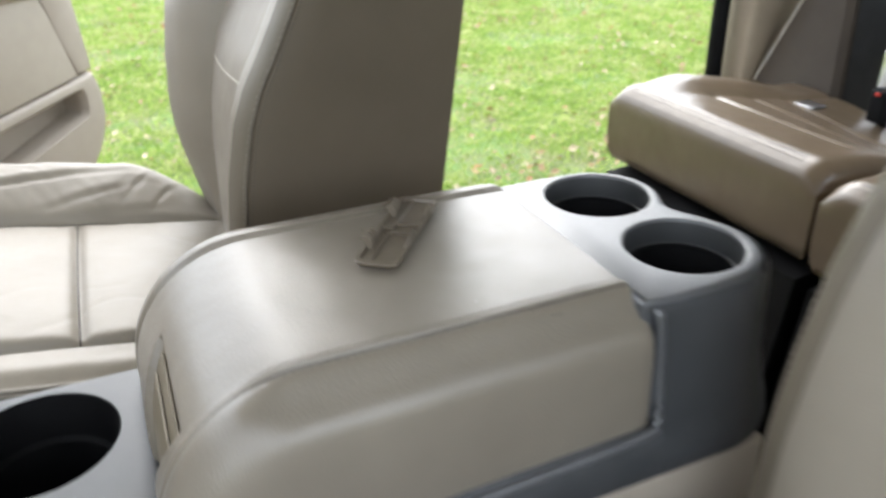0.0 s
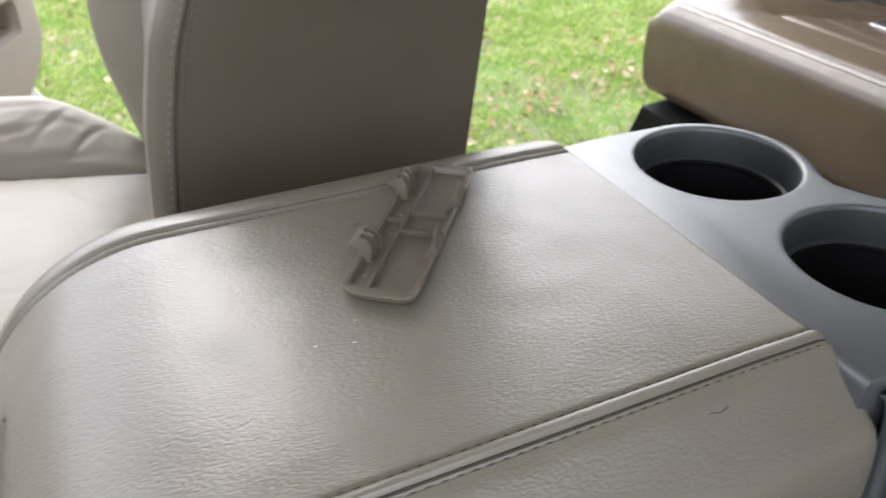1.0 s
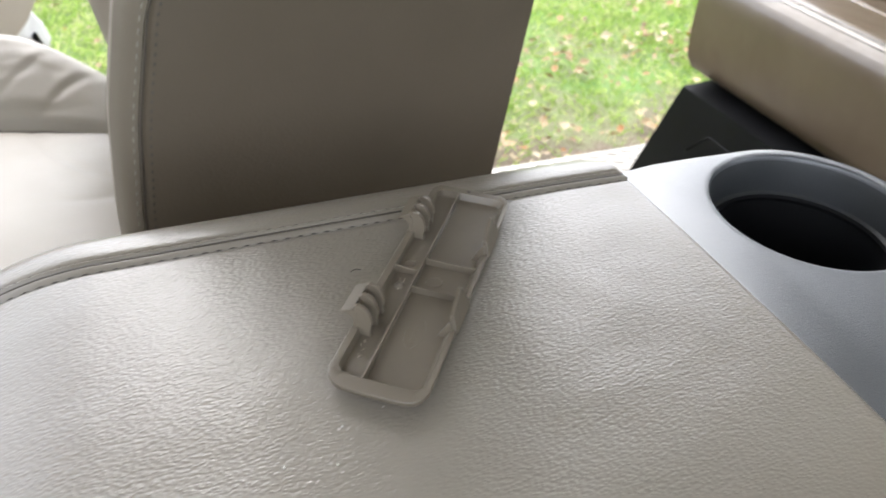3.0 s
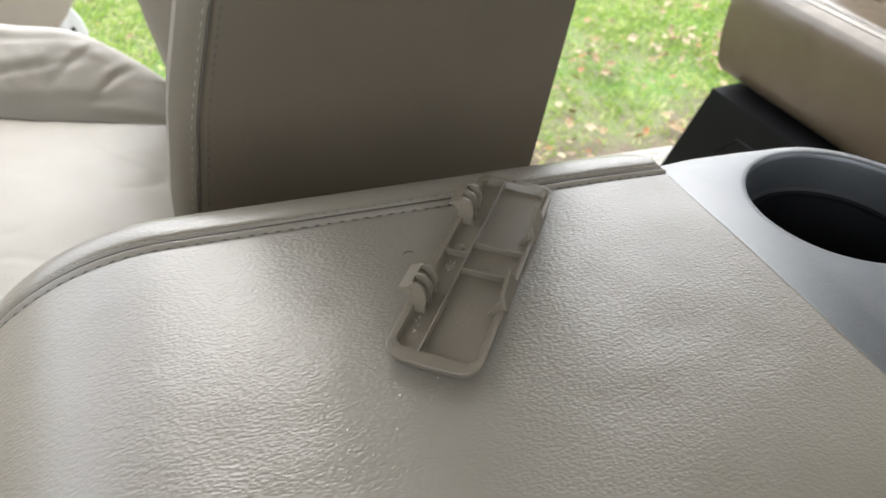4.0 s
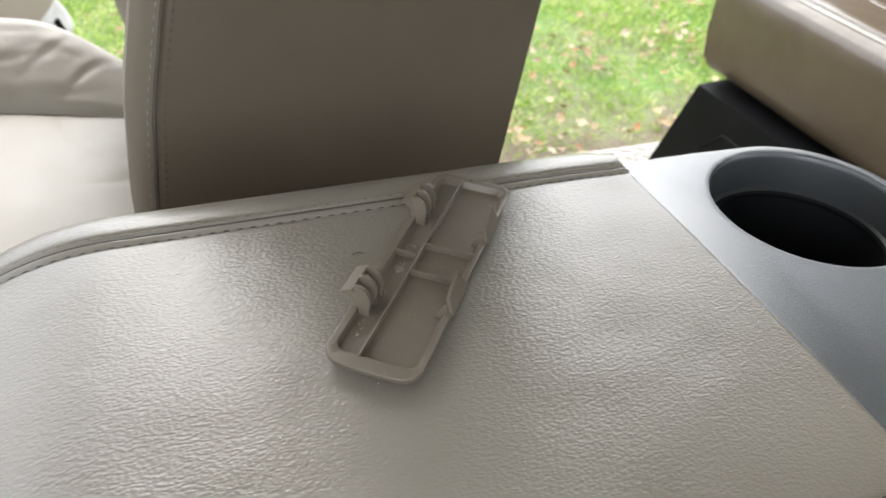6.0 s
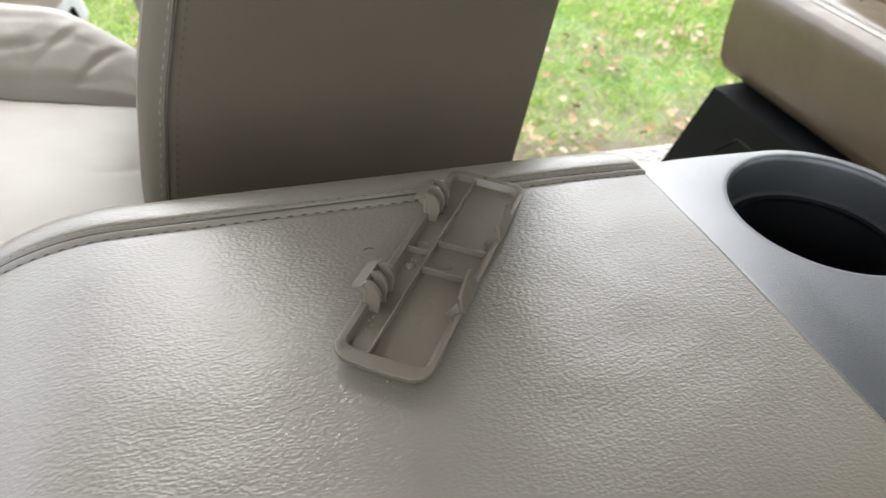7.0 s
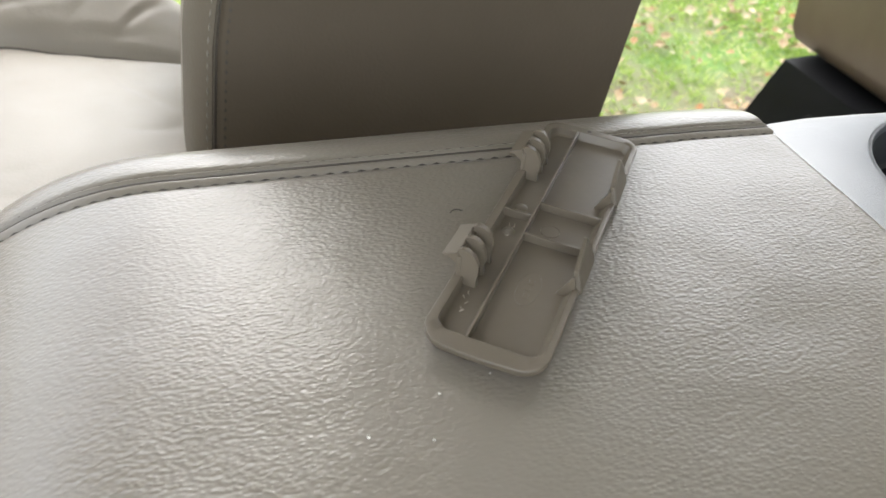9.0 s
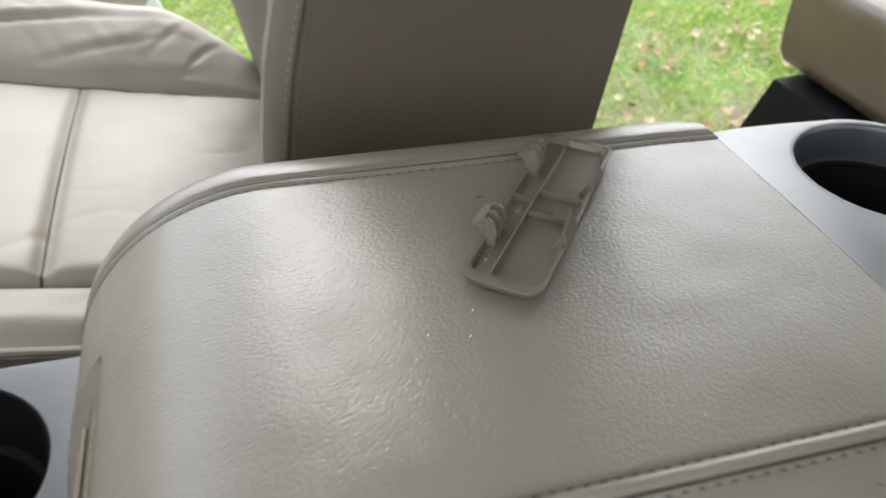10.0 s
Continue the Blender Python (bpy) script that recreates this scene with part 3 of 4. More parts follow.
            merge(bm, tube([(x + d, y + e, 2.34), (x + d + 0.9 * math.cos(a), y + e + 0.5 * math.sin(a), 2.42), (x + d + 1.6 * math.cos(a), y + e + 1.0 * math.sin(a), 2.34)], 0.13, 5))
        part("scuff", placed(bm), SCUFF, cover, "pale scuffs and flecks on the plastic")
    nick = placed(revolve([(0.8, 5.76), (0.4, 5.74), (0.02, 5.72)], 125.6, 2.2, 10))
    part("nick", nick, SEAM, cover, "small dark nick in the rim")
    return cover


build_cover()


# ---- things: seats ----
EDGE_Z = (0.88, 1.04, 1.10, 1.155, 1.19, 1.218, 1.267, 1.35, 1.64)
EDGE_X = (-0.247, -0.2425, -0.235, -0.222, -0.208, -0.191, -0.165, -0.125, -0.03)
FAR_Z = (0.88, 0.93, 0.967, 1.0, 1.036, 1.075, 1.108, 1.14, 1.21, 1.30, 1.40, 1.64)
FAR_X = (-0.218, -0.2305, -0.239, -0.246, -0.252, -0.2535, -0.250, -0.247, -0.235, -0.195, -0.140, -0.05)


def seat_back_rings(width, y0, sgn=1.0):
    """Rings of a front seat's backrest: x forward is negative; y0 inner side; sgn: direction of the outer side."""
    prof = [(0.0, 1.0), (0.0, 0.75), (0.0, 0.5), (0.0, 0.25), (-0.001, 0.087), (0.0, 0.076), (0.0022, 0.069), (-0.0002, 0.062), (0.0010, 0.050), (0.0040, 0.035), (0.0110, 0.018), (0.0225, 0.005),
            (0.038, 0.0), (0.052, 0.012), (0.070, 0.050), (0.083, 0.095), (0.088, 0.140), (0.094, 0.132)]
    rows = []
    for z in np.linspace(0.90, 1.62, 49):
        front = float(np.interp(z, EDGE_Z, EDGE_X))
        back = -0.018 + 0.14 * (min(z, 1.28) - 1.04) + 0.03 * max(0.0, z - 1.28)
        top = ease(z, 1.48, 1.62)
        depth = (back - front) * (1 - 0.3 * top)
        w2 = width * (1 - 0.16 * top)
        foot = 0.035 * (1 - ease(z, 0.93, 1.10))
        ring = [(d, front + depth * f) for d, f in prof]
        inner = [(d, front + depth * (0.132 - 0.025 * math.sin(math.pi * (d - 0.094) / (width - 0.240)))) for d in np.linspace(0.094, width - 0.146, 9)[1:-1]]
        far = float(np.interp(z, FAR_Z, FAR_X))
        outer = []
        for d, f in reversed(prof):
            blend = ease(0.094 - d, 0.0, 0.03)
            edge = front + (far - front) * blend * (1 if f < 0.5 else 2 * (1 - f))
            outer.append((width - 1.55 * d if d > 0.03 else width - d * 1.1 - foot * 0.3, edge + depth * f))
        rows.append([(x, y0 + sgn * ((width - w2) / 2 + d * w2 / width), z) for d, x in ring + inner + outer])
    return rows


# leather folds on the cushion bolster: x, distance across, slope, half length, depth
FOLDS = ((-0.50, 0.388, 0.20, 0.10, 0.0030), (-0.38, 0.374, 0.28, 0.06, 0.0022), (-0.42, 0.402, 0.13, 0.09, 0.0018), (-0.60, 0.370, 0.22, 0.09, 0.0022), (-0.285, 0.385, 1.4, 0.018, 0.0026), (-0.318, 0.392, 1.1, 0.020, 0.0020), (-0.34, 0.354, 0.08, 0.05, 0.0020))


def build_front_seat(label, y0, sgn, shift, tilt):
    seat = thing("front_seat", label, "car seat", (-0.2 + shift, y0 + sgn * 0.24, 0.46), group="front seats")
    width = 0.47
    swing = Matrix.Translation((shift, 0, 0)) @ Matrix.Translation((-0.1, 0, 0.95)) @ Matrix.Rotation(radians(tilt), 4, "Y") @ Matrix.Translation((0.1, 0, -0.95))
    rows = seat_back_rings(width, y0, sgn)
    bm = grid_mesh(rows, closed=True, caps=True)
    bmesh.ops.transform(bm, matrix=swing, verts=bm.verts)
    back = part("backrest", bm, SEAT, seat, "tan leather backrest with side bolsters")
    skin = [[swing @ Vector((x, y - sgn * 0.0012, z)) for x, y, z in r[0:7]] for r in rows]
    part("side_cover", grid_mesh(skin), SIDE, back, "plain vinyl side cover with shade in its darker colour")
    # thin skin over the bolster edge, darker than the seat leather
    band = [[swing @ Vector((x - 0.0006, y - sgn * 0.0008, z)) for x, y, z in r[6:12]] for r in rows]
    part("edge_band", grid_mesh(band), BAND, back, "greyish tan band round the bolster edge, darker than the seat leather")
    for k, long_, gap, wide, mat in ((8, 0.0042, 0.0022, 0.0012, THREAD), (4, 0.0028, 0.0022, 0.0016, SEAM)):
        pts = [swing @ Vector(r[k]) + Vector((0, -sgn * (0.0013 if k == 4 else 0.0012), 0)) for r in rows[7:44]]
        part("stitching", dashes(pts, [(0, -sgn, 0)] * len(pts), long_, gap, wide, 0.0008 if k == 8 else 0.0003), mat, back)
    pts = [swing @ Vector(r[6]) + Vector((-0.0003, -sgn * 0.0010, 0)) for r in rows[6:45]]
    part("piping", tube(pts, 0.0008, 6), GROOVE, back, "shaded piped seam")
    # insert seam across the padded middle
    seam = []
    for k in range(17, 26):
        f = (k - 17) / 8
        pos = (1.163 - 0.009 * f - 0.90) / 0.015
        lo, hi = Vector(rows[int(pos)][k]), Vector(rows[int(pos) + 1][k])
        seam.append(swing @ (lo.lerp(hi, pos - int(pos)) + Vector((-0.0004, 0, 0))))
    part("insert_seam", tube(seam, 0.0010, 6), PALE_SEAM, back, "pale insert seam")
    # cushion as a padded height field
    xs, ds = np.linspace(-0.78, -0.15, 210), np.linspace(0.0, 0.52, 170)
    rows = []
    for x in xs:
        row = []
        for d in ds:
            d2 = d - 0.045
            z = 0.948 - 0.17 * (x + 0.40)
            inside = ease(d2, 0.03, 0.05) * (1 - ease(d2, 0.322, 0.345))
            z += 0.010 * inside * math.sin(math.pi * min(1, max(0, (d2 - 0.03) / 0.31))) ** 0.4
            for seam in (-0.402, -0.62):
                z -= 0.006 * inside * math.exp(-((x - seam) / 0.006) ** 2) + 0.003 * inside * math.exp(-((x - seam) / 0.025) ** 2)
            z -= 0.010 * math.exp(-((d2 - 0.034) / 0.005) ** 2) + 0.007 * math.exp(-((d2 - 0.344) / 0.005) ** 2)
            high = 0.040 - 0.080 * ease(x, -0.33, -0.17)
            z += (high + 0.016) * (1 - (1 - min(1.0, max(0.0, (d2 - 0.338) / 0.088))) ** 1.4)
            for fx, fd, tilt_, long_, deep in FOLDS:
                off = d2 - fd - tilt_ * (x - fx)
                z -= deep * math.exp(-(off / 0.0035) ** 2 - ((x - fx) / long_) ** 2) - 0.5 * deep * math.exp(-((off - 0.008) / 0.006) ** 2 - ((x - fx) / long_) ** 2)
            z -= 0.09 * ease(d2, 0.415, 0.50) ** 2
            z -= 0.012 * (1 - ease(d2, -0.03, 0.0)) + 0.16 * (1 - ease(d, 0.0, 0.016))
            z -= 0.10 * (1 - ease(x, -0.79, -0.70)) ** 2
            z += 0.0014 * noise.noise((x * 22, d * 22 + y0 * 9, 0.0)) * (0.4 + ease(d2, 0.30, 0.36)) * ease(d, 0.02, 0.06)
            z += 0.0018 * abs(noise.noise((x * 34 + d * 20, d * 9, 3.0))) * ease(d2, 0.32, 0.38)
            crease = noise.noise((x * 9 + d * 5, d * 14 - x * 3, 7.0 + y0))
            patch = ease(noise.noise((x * 5, d * 5, 2.0 + y0)), -0.15, 0.25)
            z -= 0.0011 * patch * math.exp(-(crease / 0.07) ** 2) * ease(d, 0.03, 0.07)
            row.append((x + shift, y0 + sgn * (d - 0.045), z))
        rows.append(row)
    cushion = part("cushion", grid_mesh(rows), SEAT, seat, "creased pale tan leather seat cushion")
    line = np.linspace(-0.70, -0.22, 20)
    part("piping", tube([(x + shift, y0 - sgn * 0.031, 0.9415 - 0.17 * (x + 0.40)) for x in line], 0.0032, 8), SEAT, cushion, "leather piping")
    part("piping", tube([(x + shift, y0 - sgn * 0.0365, 0.934 - 0.17 * (x + 0.40)) for x in line], 0.0016, 8), SEAM, cushion)
    for sx in (-0.402, -0.62):
        row = min(rows, key=lambda r: abs(r[0][0] - shift - sx))
        part("cross_seam", tube([(p[0], p[1], p[2] + 0.0003) for p in row if 0.078 < abs(p[1] - y0) + 0.045 < 0.386], 0.0011, 6), SEAM, cushion)
    for d in (0.079, 0.389):
        k = int(round(d / 0.52 * 169))
        part("long_seam", tube([(r[k][0], r[k][1], r[k][2] + 0.0002) for r in rows[16:-8]], 0.0010, 6), SEAM, cushion)
    part("seat_base", box(-0.72 + shift, -0.05 + shift, *sorted((y0 - sgn * 0.025, y0 + sgn * 0.45)), 0.46, 0.90, 0.02), BLACK, seat, "black seat base")
    return seat


build_front_seat("tan leather front passenger seat beside the open door", 0.12, 1, 0.0, 0)
build_front_seat("tan leather driver seat slid back beside the console", -0.305, -1, 0.267, 1)


def build_rear_cushion(y0, y1, x0, label):
    seat = thing("bench_seat", label, "car seat", (0.9, (y0 + y1) / 2, 0.46), group="rear bench")
    xs, ys = np.linspace(x0, 1.06, 120), np.linspace(y0, y1, 60)
    top = []
    for x in xs:
        row = []
        for y in ys:
            z = 0.962 - 0.055 * ease(x, 0.62, 1.06)
            z -= 0.022 * (1 - ease(x, x0 - 0.010, x0 + 0.042)) ** 2 + 0.022 * (1 - ease(y, y0 - 0.01, y0 + 0.04)) ** 2 + 0.022 * (1 - ease(y1 - y, -0.01, 0.04)) ** 2
            for s in (0.735, 0.83, 0.925):
                z -= 0.006 * math.exp(-((x - s) / 0.009) ** 2) * ease(y, y0 + 0.05, y0 + 0.08) * (1 - ease(y, y1 - 0.14, y1 - 0.12))
            z -= 0.030 * (1 - ease(y, y1 - 0.42, y1 - 0.10)) * ease(x, x0 + 0.08, 1.0)
            z += 0.017 * ease(y, y1 - 0.13, y1 - 0.07) * ease(x, 0.64, 0.74) * (1 - 0.8 * ease(x, 0.86, 1.02))
            z -= 0.006 * math.exp(-((y - (y1 - 0.128)) / 0.006) ** 2) * ease(x, 0.70, 0.74)
            row.append((x, y, z))
        top.append(row)
    bm = grid_mesh(top)
    rim = top[0] + [r[-1] for r in top[1:]] + list(reversed(top[-1]))[1:] + [r[0] for r in reversed(top[1:-1])]
    cx, cy = (x0 + 1.06) / 2, (y0 + y1) / 2
    rings = []
    for f, inset, in ((0.0, 0.0), (0.06, -0.004), (0.2, -0.005), (0.5, -0.005), (0.8, -0.002), (0.93, 0.005), (1.0, 0.020)):
        ring = []
        for x, y, z in rim:
            v = Vector((max(-1, min(1, (x - cx) / (1.06 - cx) * 1.02)) ** 5, max(-1, min(1, (y - cy) / (y1 - cy) * 1.02)) ** 5))
            ring.append((x - v.x * inset, y - v.y * inset, z + (0.797 - z) * f))
        rings.append(ring)
    merge(bm, grid_mesh(rings, closed=True))
    bmesh.ops.remove_doubles(bm, verts=bm.verts, dist=0.0004)
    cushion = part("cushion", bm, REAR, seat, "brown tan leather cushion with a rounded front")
    for dx in (0.014, 0.020, 0.023):
        pts = [(x0 + dx, y, 0.962 - 0.022 * (1 - ease(x0 + dx, x0 - 0.010, x0 + 0.042)) ** 2 - 0.0003) for y in np.linspace(y0 + 0.045, y1 - 0.035, 30)]
        part("stitched_seam", tube(pts, 0.0009, 6), SEAM, cushion)
    return seat


def build_rear_base(seat, y0, y1, flare):
    prof = [(0.55, 0.60), (0.575, 0.788), (0.62, 0.792), (1.0, 0.79), (1.0, 0.46), (0.56, 0.46)]
    ends = [[(x, y + (0.055 * (0.79 - z) / 0.19 if y == y1 else 0.0) * flare, z) for x, z in prof] for y in (y0, y1)]
    bm = grid_mesh(ends, closed=True, caps=True)
    bmesh.ops.bevel(bm, geom=[e for e in bm.edges if e.is_manifold and e.calc_face_angle(0) > 0.3], offset=0.005, segments=3, affect="EDGES")
    base = part("seat_base", bm, BLACK, seat, "black plastic base under the cushion")
    if flare:
        pts = [(0.570, 0.55, 0.745), (0.5645, 0.585, 0.705), (0.559, 0.56, 0.665), (0.559, 0.47, 0.665), (0.5645, 0.44, 0.705), (0.570, 0.47, 0.745)]
        part("emblem_rib", tube(pts + pts[:1], 0.002, 6), BLACK, base, "raised six-sided rib")


def build_rear_back(seat):
    rows = []
    for z in np.linspace(0.88, 1.55, 14):
        y1, y0, x = 0.80 - 0.33 * (z - 0.88), 0.560 + 0.22 * (z - 0.88), 1.085 + 0.22 * (z - 0.88)
        rows.append([(x + 0.02, y0, z), (x + 0.004, y0 + 0.012, z), (x, y0 + 0.04, z), (x - 0.006, (y0 + y1) / 2, z), (x, y1 - 0.03, z), (x + 0.006, y1 - 0.008, z), (x + 0.02, y1, z), (x + 0.04, y1, z), (x + 0.035, y0 + 0.004, z)])
    back = part("backrest", grid_mesh(rows, closed=True, caps=True), BACK, seat, "dark brown backrest, its shade put into the colour")
    part("piping", tube([(r[5][0] - 0.001, r[5][1], r[5][2]) for r in rows], 0.003, 8), PALE_SEAM, back)


door_side = build_rear_cushion(0.155, 0.674, 0.600, "brown tan leather rear bench section by the open door")
build_rear_base(door_side, 0.14, 0.64, 1)
build_rear_back(door_side)
middle = build_rear_cushion(-0.45, 0.125, 0.585, "brown tan leather middle section of the rear bench")
build_rear_base(middle, -0.43, 0.11, 0)
# dark panel added in place of the shaded hollow behind the bench
part("cavity_shade", box(1.34, 1.40, -0.35, 0.795, 0.47, 1.76, 0.012), DARK, middle, "dark panel standing in for the shaded cavity behind the cushion")
for _y, _z in ((0.46, 0.985), (0.415, 1.045)):
    part("hinge_plate", box(1.095, 1.131, _y - 0.014, _y + 0.012, 0.47, _z + 0.03, 0.005), STEEL, middle, "worn steel hinge plate")

buckle = thing("seat_belt_buckle", "black seat belt buckle with a red button on the rear seat", "buckle", (1.02, 0.40, 0.90))
part("body", box(1.00, 1.03, 0.375, 0.41, 0.90, 0.965, 0.006), BLACK, buckle)
part("button", box(0.997, 1.003, 0.388, 0.398, 0.953, 0.960, 0.001), RED, buckle, "red release button")
part("stalk", tube([(1.02, 0.392, 0.91), (1.05, 0.395, 0.87), (1.10, 0.40, 0.83)], 0.009), BLACK, buckle)
tongue = thing("seat_belt_tongue", "bright steel latch lying behind the rear cushion", "latch", (0.955, 0.50, 0.911))
part("bar", box(0.935, 0.975, 0.478, 0.526, 0.9095, 0.9155, 0.002), STEEL, tongue)


# ---- things: doors and sill ----
def build_door():
    door = thing("car_door", "open tan front passenger door with a map pocket", "car door", (-0.8, 1.06, 0.9))
    base = Vector((-0.385, 1.5, 0.0))
    along, inward = Vector((0.69, 0.724, 0.0)), Vector((0.724, -0.69, 0.0))
    frame3 = Matrix(((along.x, inward.x, 0, base.x), (along.y, inward.y, 0, base.y), (0, 0, 1, 0), (0, 0, 0, 1)))

    def placed(bm):
        bmesh.ops.transform(bm, matrix=frame3, verts=bm.verts)
        return bm

    def slab(outline, holes, w0, w1, rim=0.008):
        """A plate standing in the door's plane: outline in (along, up)."""
        bm = plate(outline, holes, w1, w1 - w0, rim, 3)
        bmesh.ops.transform(bm, matrix=Matrix(((1, 0, 0, 0), (0, 0, 1, 0), (0, 1, 0, 0), (0, 0, 0, 1))), verts=bm.verts)
        return placed(bm)

    shell_out = [(-0.92, 0.54), (-0.10, 0.572), (0.015, 0.577), (0.040, 0.583), (0.048, 0.594), (0.036, 0.630), (0.014, 0.665), (0.010, 0.75), (0.006, 0.83), (0.0, 0.90), (-0.012, 1.10), (-0.02, 1.22), (-0.92, 1.26)]
    shell = part("shell", slab(shell_out, [], -0.14, -0.058, 0.010), PAINT, door, "white painted sheet metal of the door")
    plug = [(0.004, 0.618), (0.010, 0.622), (0.021, 0.594), (0.014, 0.590)]
    part("plug", slab(plug, [], -0.060, -0.050, 0.002), BLACK, shell, "black rubber plug")
    seam = lambda u: 0.918 + 0.119 * (u + 0.025)
    lower = [(-0.90, 0.62), (-0.30, 0.640), (-0.17, 0.652), (-0.115, 0.668), (-0.070, 0.695), (-0.036, 0.728), (-0.012, 0.765), (0.004, 0.805), (0.005, 0.87), (-0.003, seam(-0.003) - 0.0150), (-0.30, seam(-0.30) - 0.0150), (-0.90, seam(-0.9) - 0.0150)]
    us = (-0.60, -0.45, -0.30, -0.15, -0.06)
    mouth = [(u, 0.816 + 0.243 * (u + 0.039)) for u in us] + [(-0.045, 0.8155), (-0.0385, 0.822), (-0.037, 0.835), (-0.037, 0.870), (-0.040, 0.884), (-0.050, 0.8875)] + [(u, seam(u) - 0.027) for u in us[::-1]]
    throat = [(u, 0.8225 + 0.243 * (u + 0.039)) for u in us] + [(-0.0505, 0.8215), (-0.0455, 0.827), (-0.0445, 0.838), (-0.0445, 0.862), (-0.047, 0.872), (-0.055, 0.876)] + [(u, seam(u) - 0.040) for u in us[::-1]]
    pocket = part("pocket_panel", slab(lower, [mouth], -0.058, 0.028, 0.012), TRIM, door, "lower door panel with a long map pocket")
    rings = [[(u, 0.028, z) for u, z in mouth]]
    rings += [[(u + (a - u) * f, w, z + (b - z) * f) for (u, z), (a, b) in zip(mouth, throat)] for f, w in ((0.12, 0.0275), (0.85, 0.012), (1.0, 0.006), (1.0, -0.002), (0.97, -0.052))]
    part("pocket_mouth", placed(grid_mesh(rings, closed=True)), TRIM, pocket, "sloping lip round the map pocket")
    part("pocket_back", slab([(-0.62, 0.64), (-0.04, 0.80), (-0.04, 0.90), (-0.62, 0.86)], [], -0.056, -0.046, 0.003), TRIM, pocket)
    upper = [(-0.90, seam(-0.9) + 0.0046), (-0.30, seam(-0.3) + 0.0046), (-0.0490, seam(-0.0490) + 0.0046), (-0.0705, 0.985), (-0.0985, 1.077), (-0.110, 1.105), (-0.90, 1.145)]
    # black slab added behind the panel joints, painting the shade in their gaps
    part("seam_shade_slab", slab([(-0.9, seam(-0.9) - 0.016), (-0.008, seam(-0.008) - 0.016), (-0.026, 1.10), (-0.9, 1.135)], [], -0.057, 0.010, 0.002), BLACK, door)
    part("upper_panel", slab(upper, [], -0.058, 0.025, 0.003), TRIM, door, "smooth tan upper panel")
    rear_strip = [(-0.0385, 0.9215), (0.001, 0.9265), (0.0, 0.95), (-0.014, 1.10), (-0.100, 1.105), (-0.090, 1.077), (-0.062, 0.985)]
    part("edge_panel", slab(rear_strip, [], -0.058, 0.022, 0.0025), TRIM, door)
    rows = [[(u, 0.0 + 0.05 * max(0.0, math.sin(a)), 1.155 + 0.03 * (u + 0.05) - 0.05 * math.cos(a)) for a in np.linspace(0, math.pi, 9)] for u in np.linspace(-0.90, -0.075, 12)]
    part("arm_roll", placed(grid_mesh(rows)), TRIM, door, "padded roll along the door top")
    return door


build_door()


def build_sill():
    sill = thing("door_sill", "pale tan door sill with a ribbed tread", "door sill", (0.2, 0.87, 0.5), kind="structure")
    part("sill_body", box(-1.0, 1.06, 0.76, 0.880, 0.40, 0.535, 0.012), TRIM, sill)
    tread = part("tread", box(-0.9, 1.0, 0.775, 0.868, 0.52, 0.540, 0.003), SILL, sill, "pale tread plate with raised dashes")
    part("inner_strip", box(-0.9, 1.0, 0.735, 0.772, 0.50, 0.538, 0.004), TRIM, sill)
    bar = finish(box(-0.013, 0.013, -0.0035, 0.0035, 0, 0.0015, 0.0006, 1), "rib", SILL)
    for i in range(16):
        for j in range(5):
            ob = new("rib", bar)
            ob.matrix_basis = Matrix.Translation((0.28 + 0.038 * i + 0.019 * (j % 2), 0.790 + 0.0155 * j, 0.540)) @ Matrix.Rotation(radians(25 if j % 2 else -25), 4, "Z")
            ob.parent = tread
    return sill


build_sill()

seal = thing("door_seal", "black rubber door seal on the rear pillar", "door seal", (1.02, 0.86, 0.5))
part("strip", tube([(1.03, 0.865, 0.56), (1.025, 0.862, 0.8), (1.022, 0.862, 1.0), (1.02, 0.86, 1.3), (1.01, 0.85, 1.55)], 0.020, 10), BLACK, seal)


# ---- lawn dressing ----
def scatter(count, x0, x1, y0, y1, seed):
    rng = np.random.default_rng(seed)
    return rng, rng.uniform(x0, x1, count), rng.uniform(y0, y1, count)


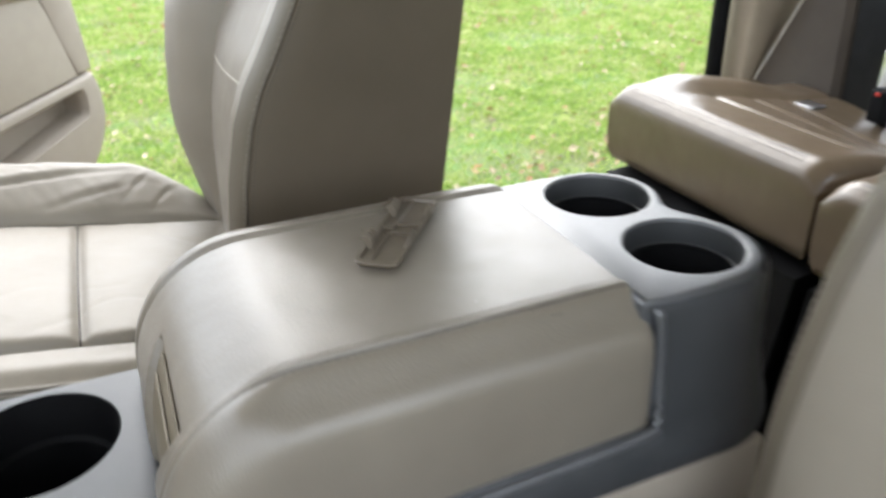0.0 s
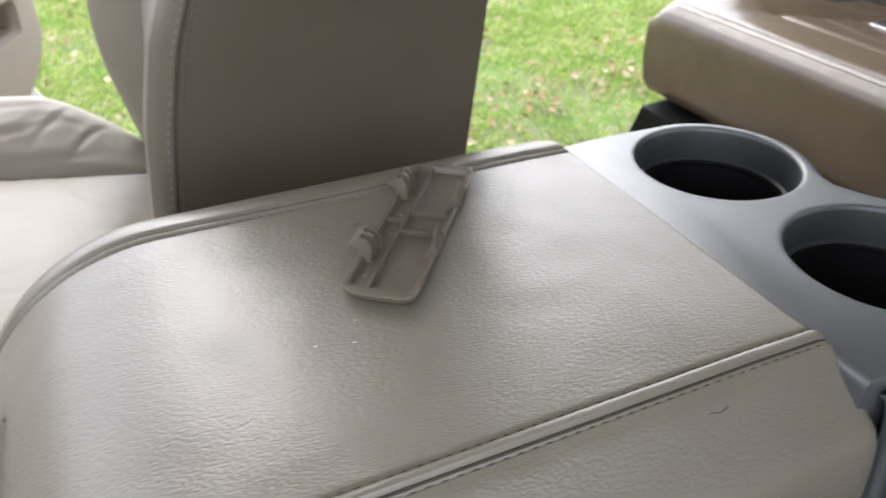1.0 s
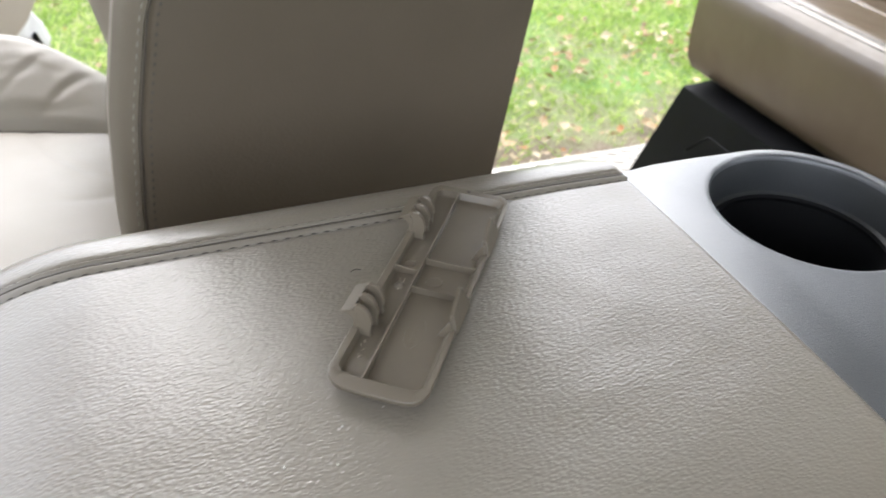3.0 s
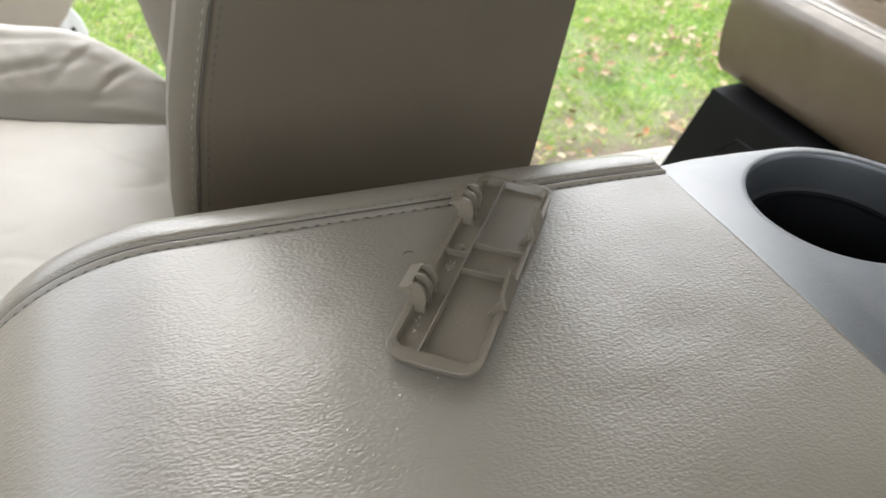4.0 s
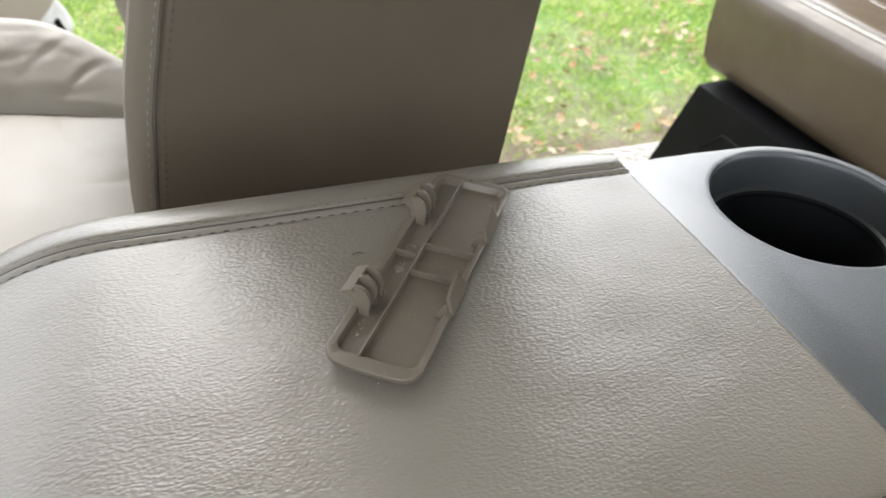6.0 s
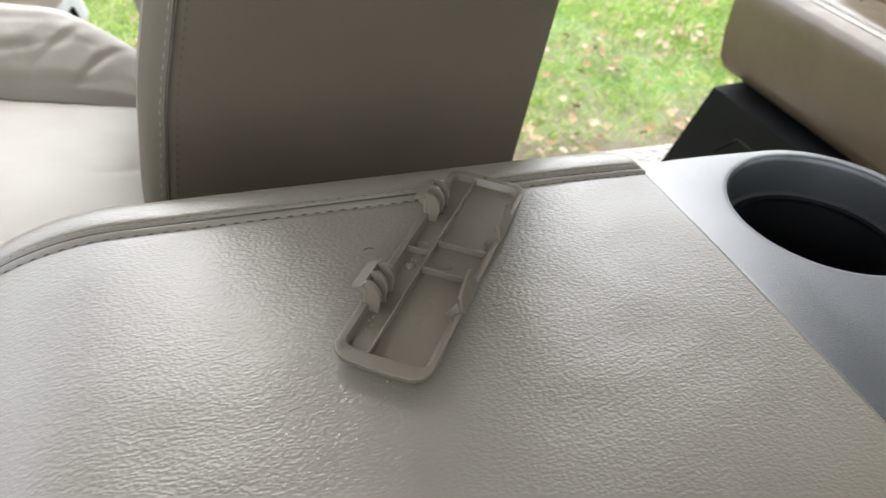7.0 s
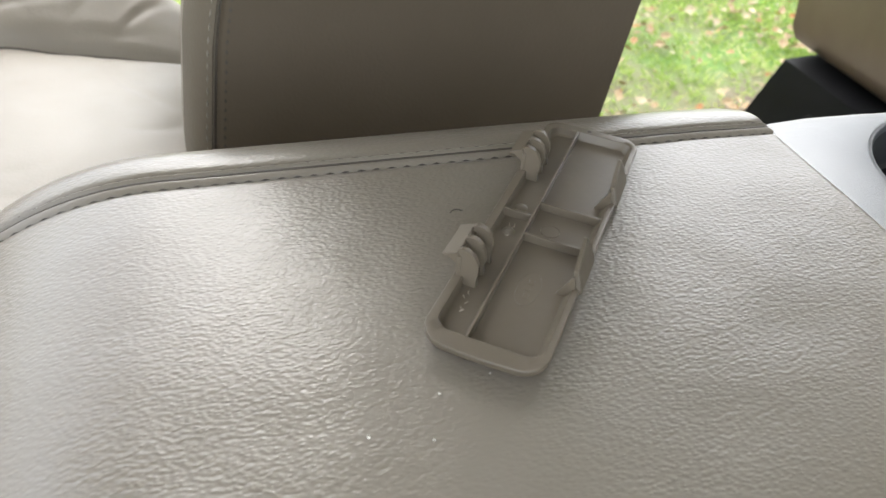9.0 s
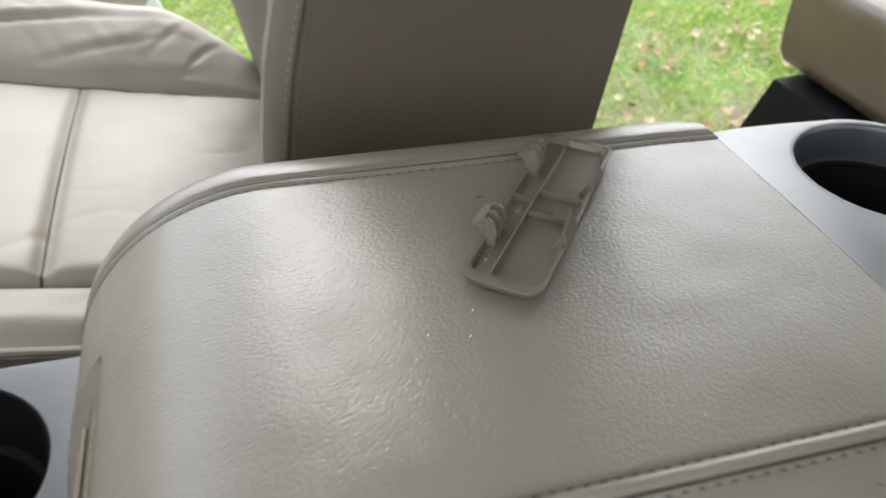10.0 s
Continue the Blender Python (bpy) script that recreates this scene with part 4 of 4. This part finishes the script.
def build_grass():
    count = 420000
    rng, x, y = scatter(count, -3.4, 5.2, 1.0, 10.5, 3)
    odds = rng.uniform(0, 1, count)
    keep = np.array([p < 0.30 - 0.24 * (1 - ease(b, 1.6, 2.0)) + 0.7 * ease(noise.noise((a * 1.1, b * 1.1, 5.0)) + 0.5 * noise.noise((a * 4.0, b * 4.0, 1.0)), -0.45, 0.05) * (0.06 + 0.94 * ease(b, 1.6, 2.15)) for a, b, p in zip(x, y, odds)])
    x, y = x[keep], y[keep]
    n = len(x)
    turn, lean, high = rng.uniform(0, 2 * np.pi, n), rng.uniform(0.015, 0.045, n), rng.uniform(0.010, 0.032, n)
    wide = rng.uniform(0.0012, 0.0030, n)
    dirx, diry = np.cos(turn), np.sin(turn)
    ax, ay = np.cos(turn + 1.5), np.sin(turn + 1.5)
    v = np.empty((n, 4, 3))
    v[:, 0] = np.c_[x - ax * wide, y - ay * wide, np.full(n, -0.003)]
    v[:, 1] = np.c_[x + ax * wide, y + ay * wide, np.full(n, -0.003)]
    v[:, 2] = np.c_[x + dirx * lean * 0.4 + ax * wide * 0.7, y + diry * lean * 0.4 + ay * wide * 0.7, high * 0.65]
    v[:, 3] = np.c_[x + dirx * lean, y + diry * lean, high]
    me = bpy.data.meshes.new("grass")
    me.from_pydata(v.reshape(-1, 3).tolist(), [], [(4 * i, 4 * i + 1, 4 * i + 2, 4 * i + 3) for i in range(n)])
    me.materials.append(BLADE)
    return tagged(new("grass", me), "short green lawn grass blades", "grass", kind="stuff")


build_grass()


def build_leaves():
    count = 11500
    rng, x, y = scatter(count, -3.0, 5.0, 1.1, 8.5, 11)
    y = np.where(rng.uniform(0, 1, count) < 0.36, 1.6 + (y - 1.1) * 0.13, y)
    clump = np.array([noise.noise((a * 1.3, b * 1.3, 9.0)) + 0.7 * noise.noise((a * 4.5, b * 4.5, 4.0)) for a, b in zip(x, y)])
    keep = clump + rng.uniform(-0.5, 0.5, count) > -0.05
    x, y = x[keep], y[keep]
    verts, faces = [], []
    shape = [(0, -1.0), (0.45, -0.55), (0.8, -0.1), (0.5, 0.35), (0.28, 0.6), (0.0, 1.0), (-0.3, 0.55), (-0.55, 0.3), (-0.75, -0.15), (-0.4, -0.6)]
    for a, b in zip(x, y):
        size, turn, tip, roll = 0.008 + 0.022 * rng.uniform(0, 1) ** 2.0, rng.uniform(0, 6.28), rng.uniform(-0.5, 0.5), rng.uniform(-0.6, 0.6)
        m = Matrix.Translation((a, b, rng.uniform(0.025, 0.06))) @ Euler((tip, roll, turn)).to_matrix().to_4x4()
        k = len(verts)
        verts.append(tuple(m @ Vector((0, 0, -0.2 * size))))
        verts += [tuple(m @ Vector((p * size * rng.uniform(0.8, 1.1), q * size, 0.25 * size * abs(p)))) for p, q in shape]
        faces += [(k, k + 1 + i, k + 1 + (i + 1) % len(shape)) for i in range(len(shape))]
    me = bpy.data.meshes.new("fallen_leaves")
    me.from_pydata(verts, [], faces)
    me.materials.append(LEAF)
    return tagged(new("fallen_leaves", me), "dry tan and brown leaves fallen on the lawn", "leaves", kind="stuff")


build_leaves()

# ---- crumbs and a hair on the lid ----
bm = bmesh.new()
for x, y, r in ((-0.196, -0.110, 0.0004), (-0.1807, -0.1142, 0.00035), (-0.1756, -0.1006, 0.00035), (-0.1607, -0.0968, 0.00025), (-0.1140, -0.1690, 0.0004)):
    bmesh.ops.create_icosphere(bm, subdivisions=1, radius=r, matrix=Matrix.Translation((x, y, TOP - 0.0002)))
tagged(part("crumbs", bm, CRUMB, None), "tiny pale crumbs scattered on the leather", "crumbs", kind="stuff")
hair = [(-0.1520 + 0.0045 * f, -0.0275 + 0.0014 * math.sin(3 * f), TOP + 0.0004) for f in np.linspace(0, 1, 8)]
tagged(part("fibre", tube(hair, 0.00022, 6), SEAM, None), "short dark fibre lying on the leather", "fibre")

# small cut in the leather below the seam
cut = [(-0.076 + 0.009 * f, -0.2070 - 0.0014 * math.sin(math.pi * f), TOP + 0.0004 - 0.0004 * f) for f in np.linspace(0, 1, 9)]
slit = tagged(part("leather_cut", tube([(x, y, z - 0.0004) for x, y, z in cut], 0.00022, 6), SEAM, None), "short curled cut in the tan leather below the seam", "cut")
part("raised_edge", tube([(x, y + 0.0005, z - 0.0005) for x, y, z in cut], 0.0003, 6), LID, slit)
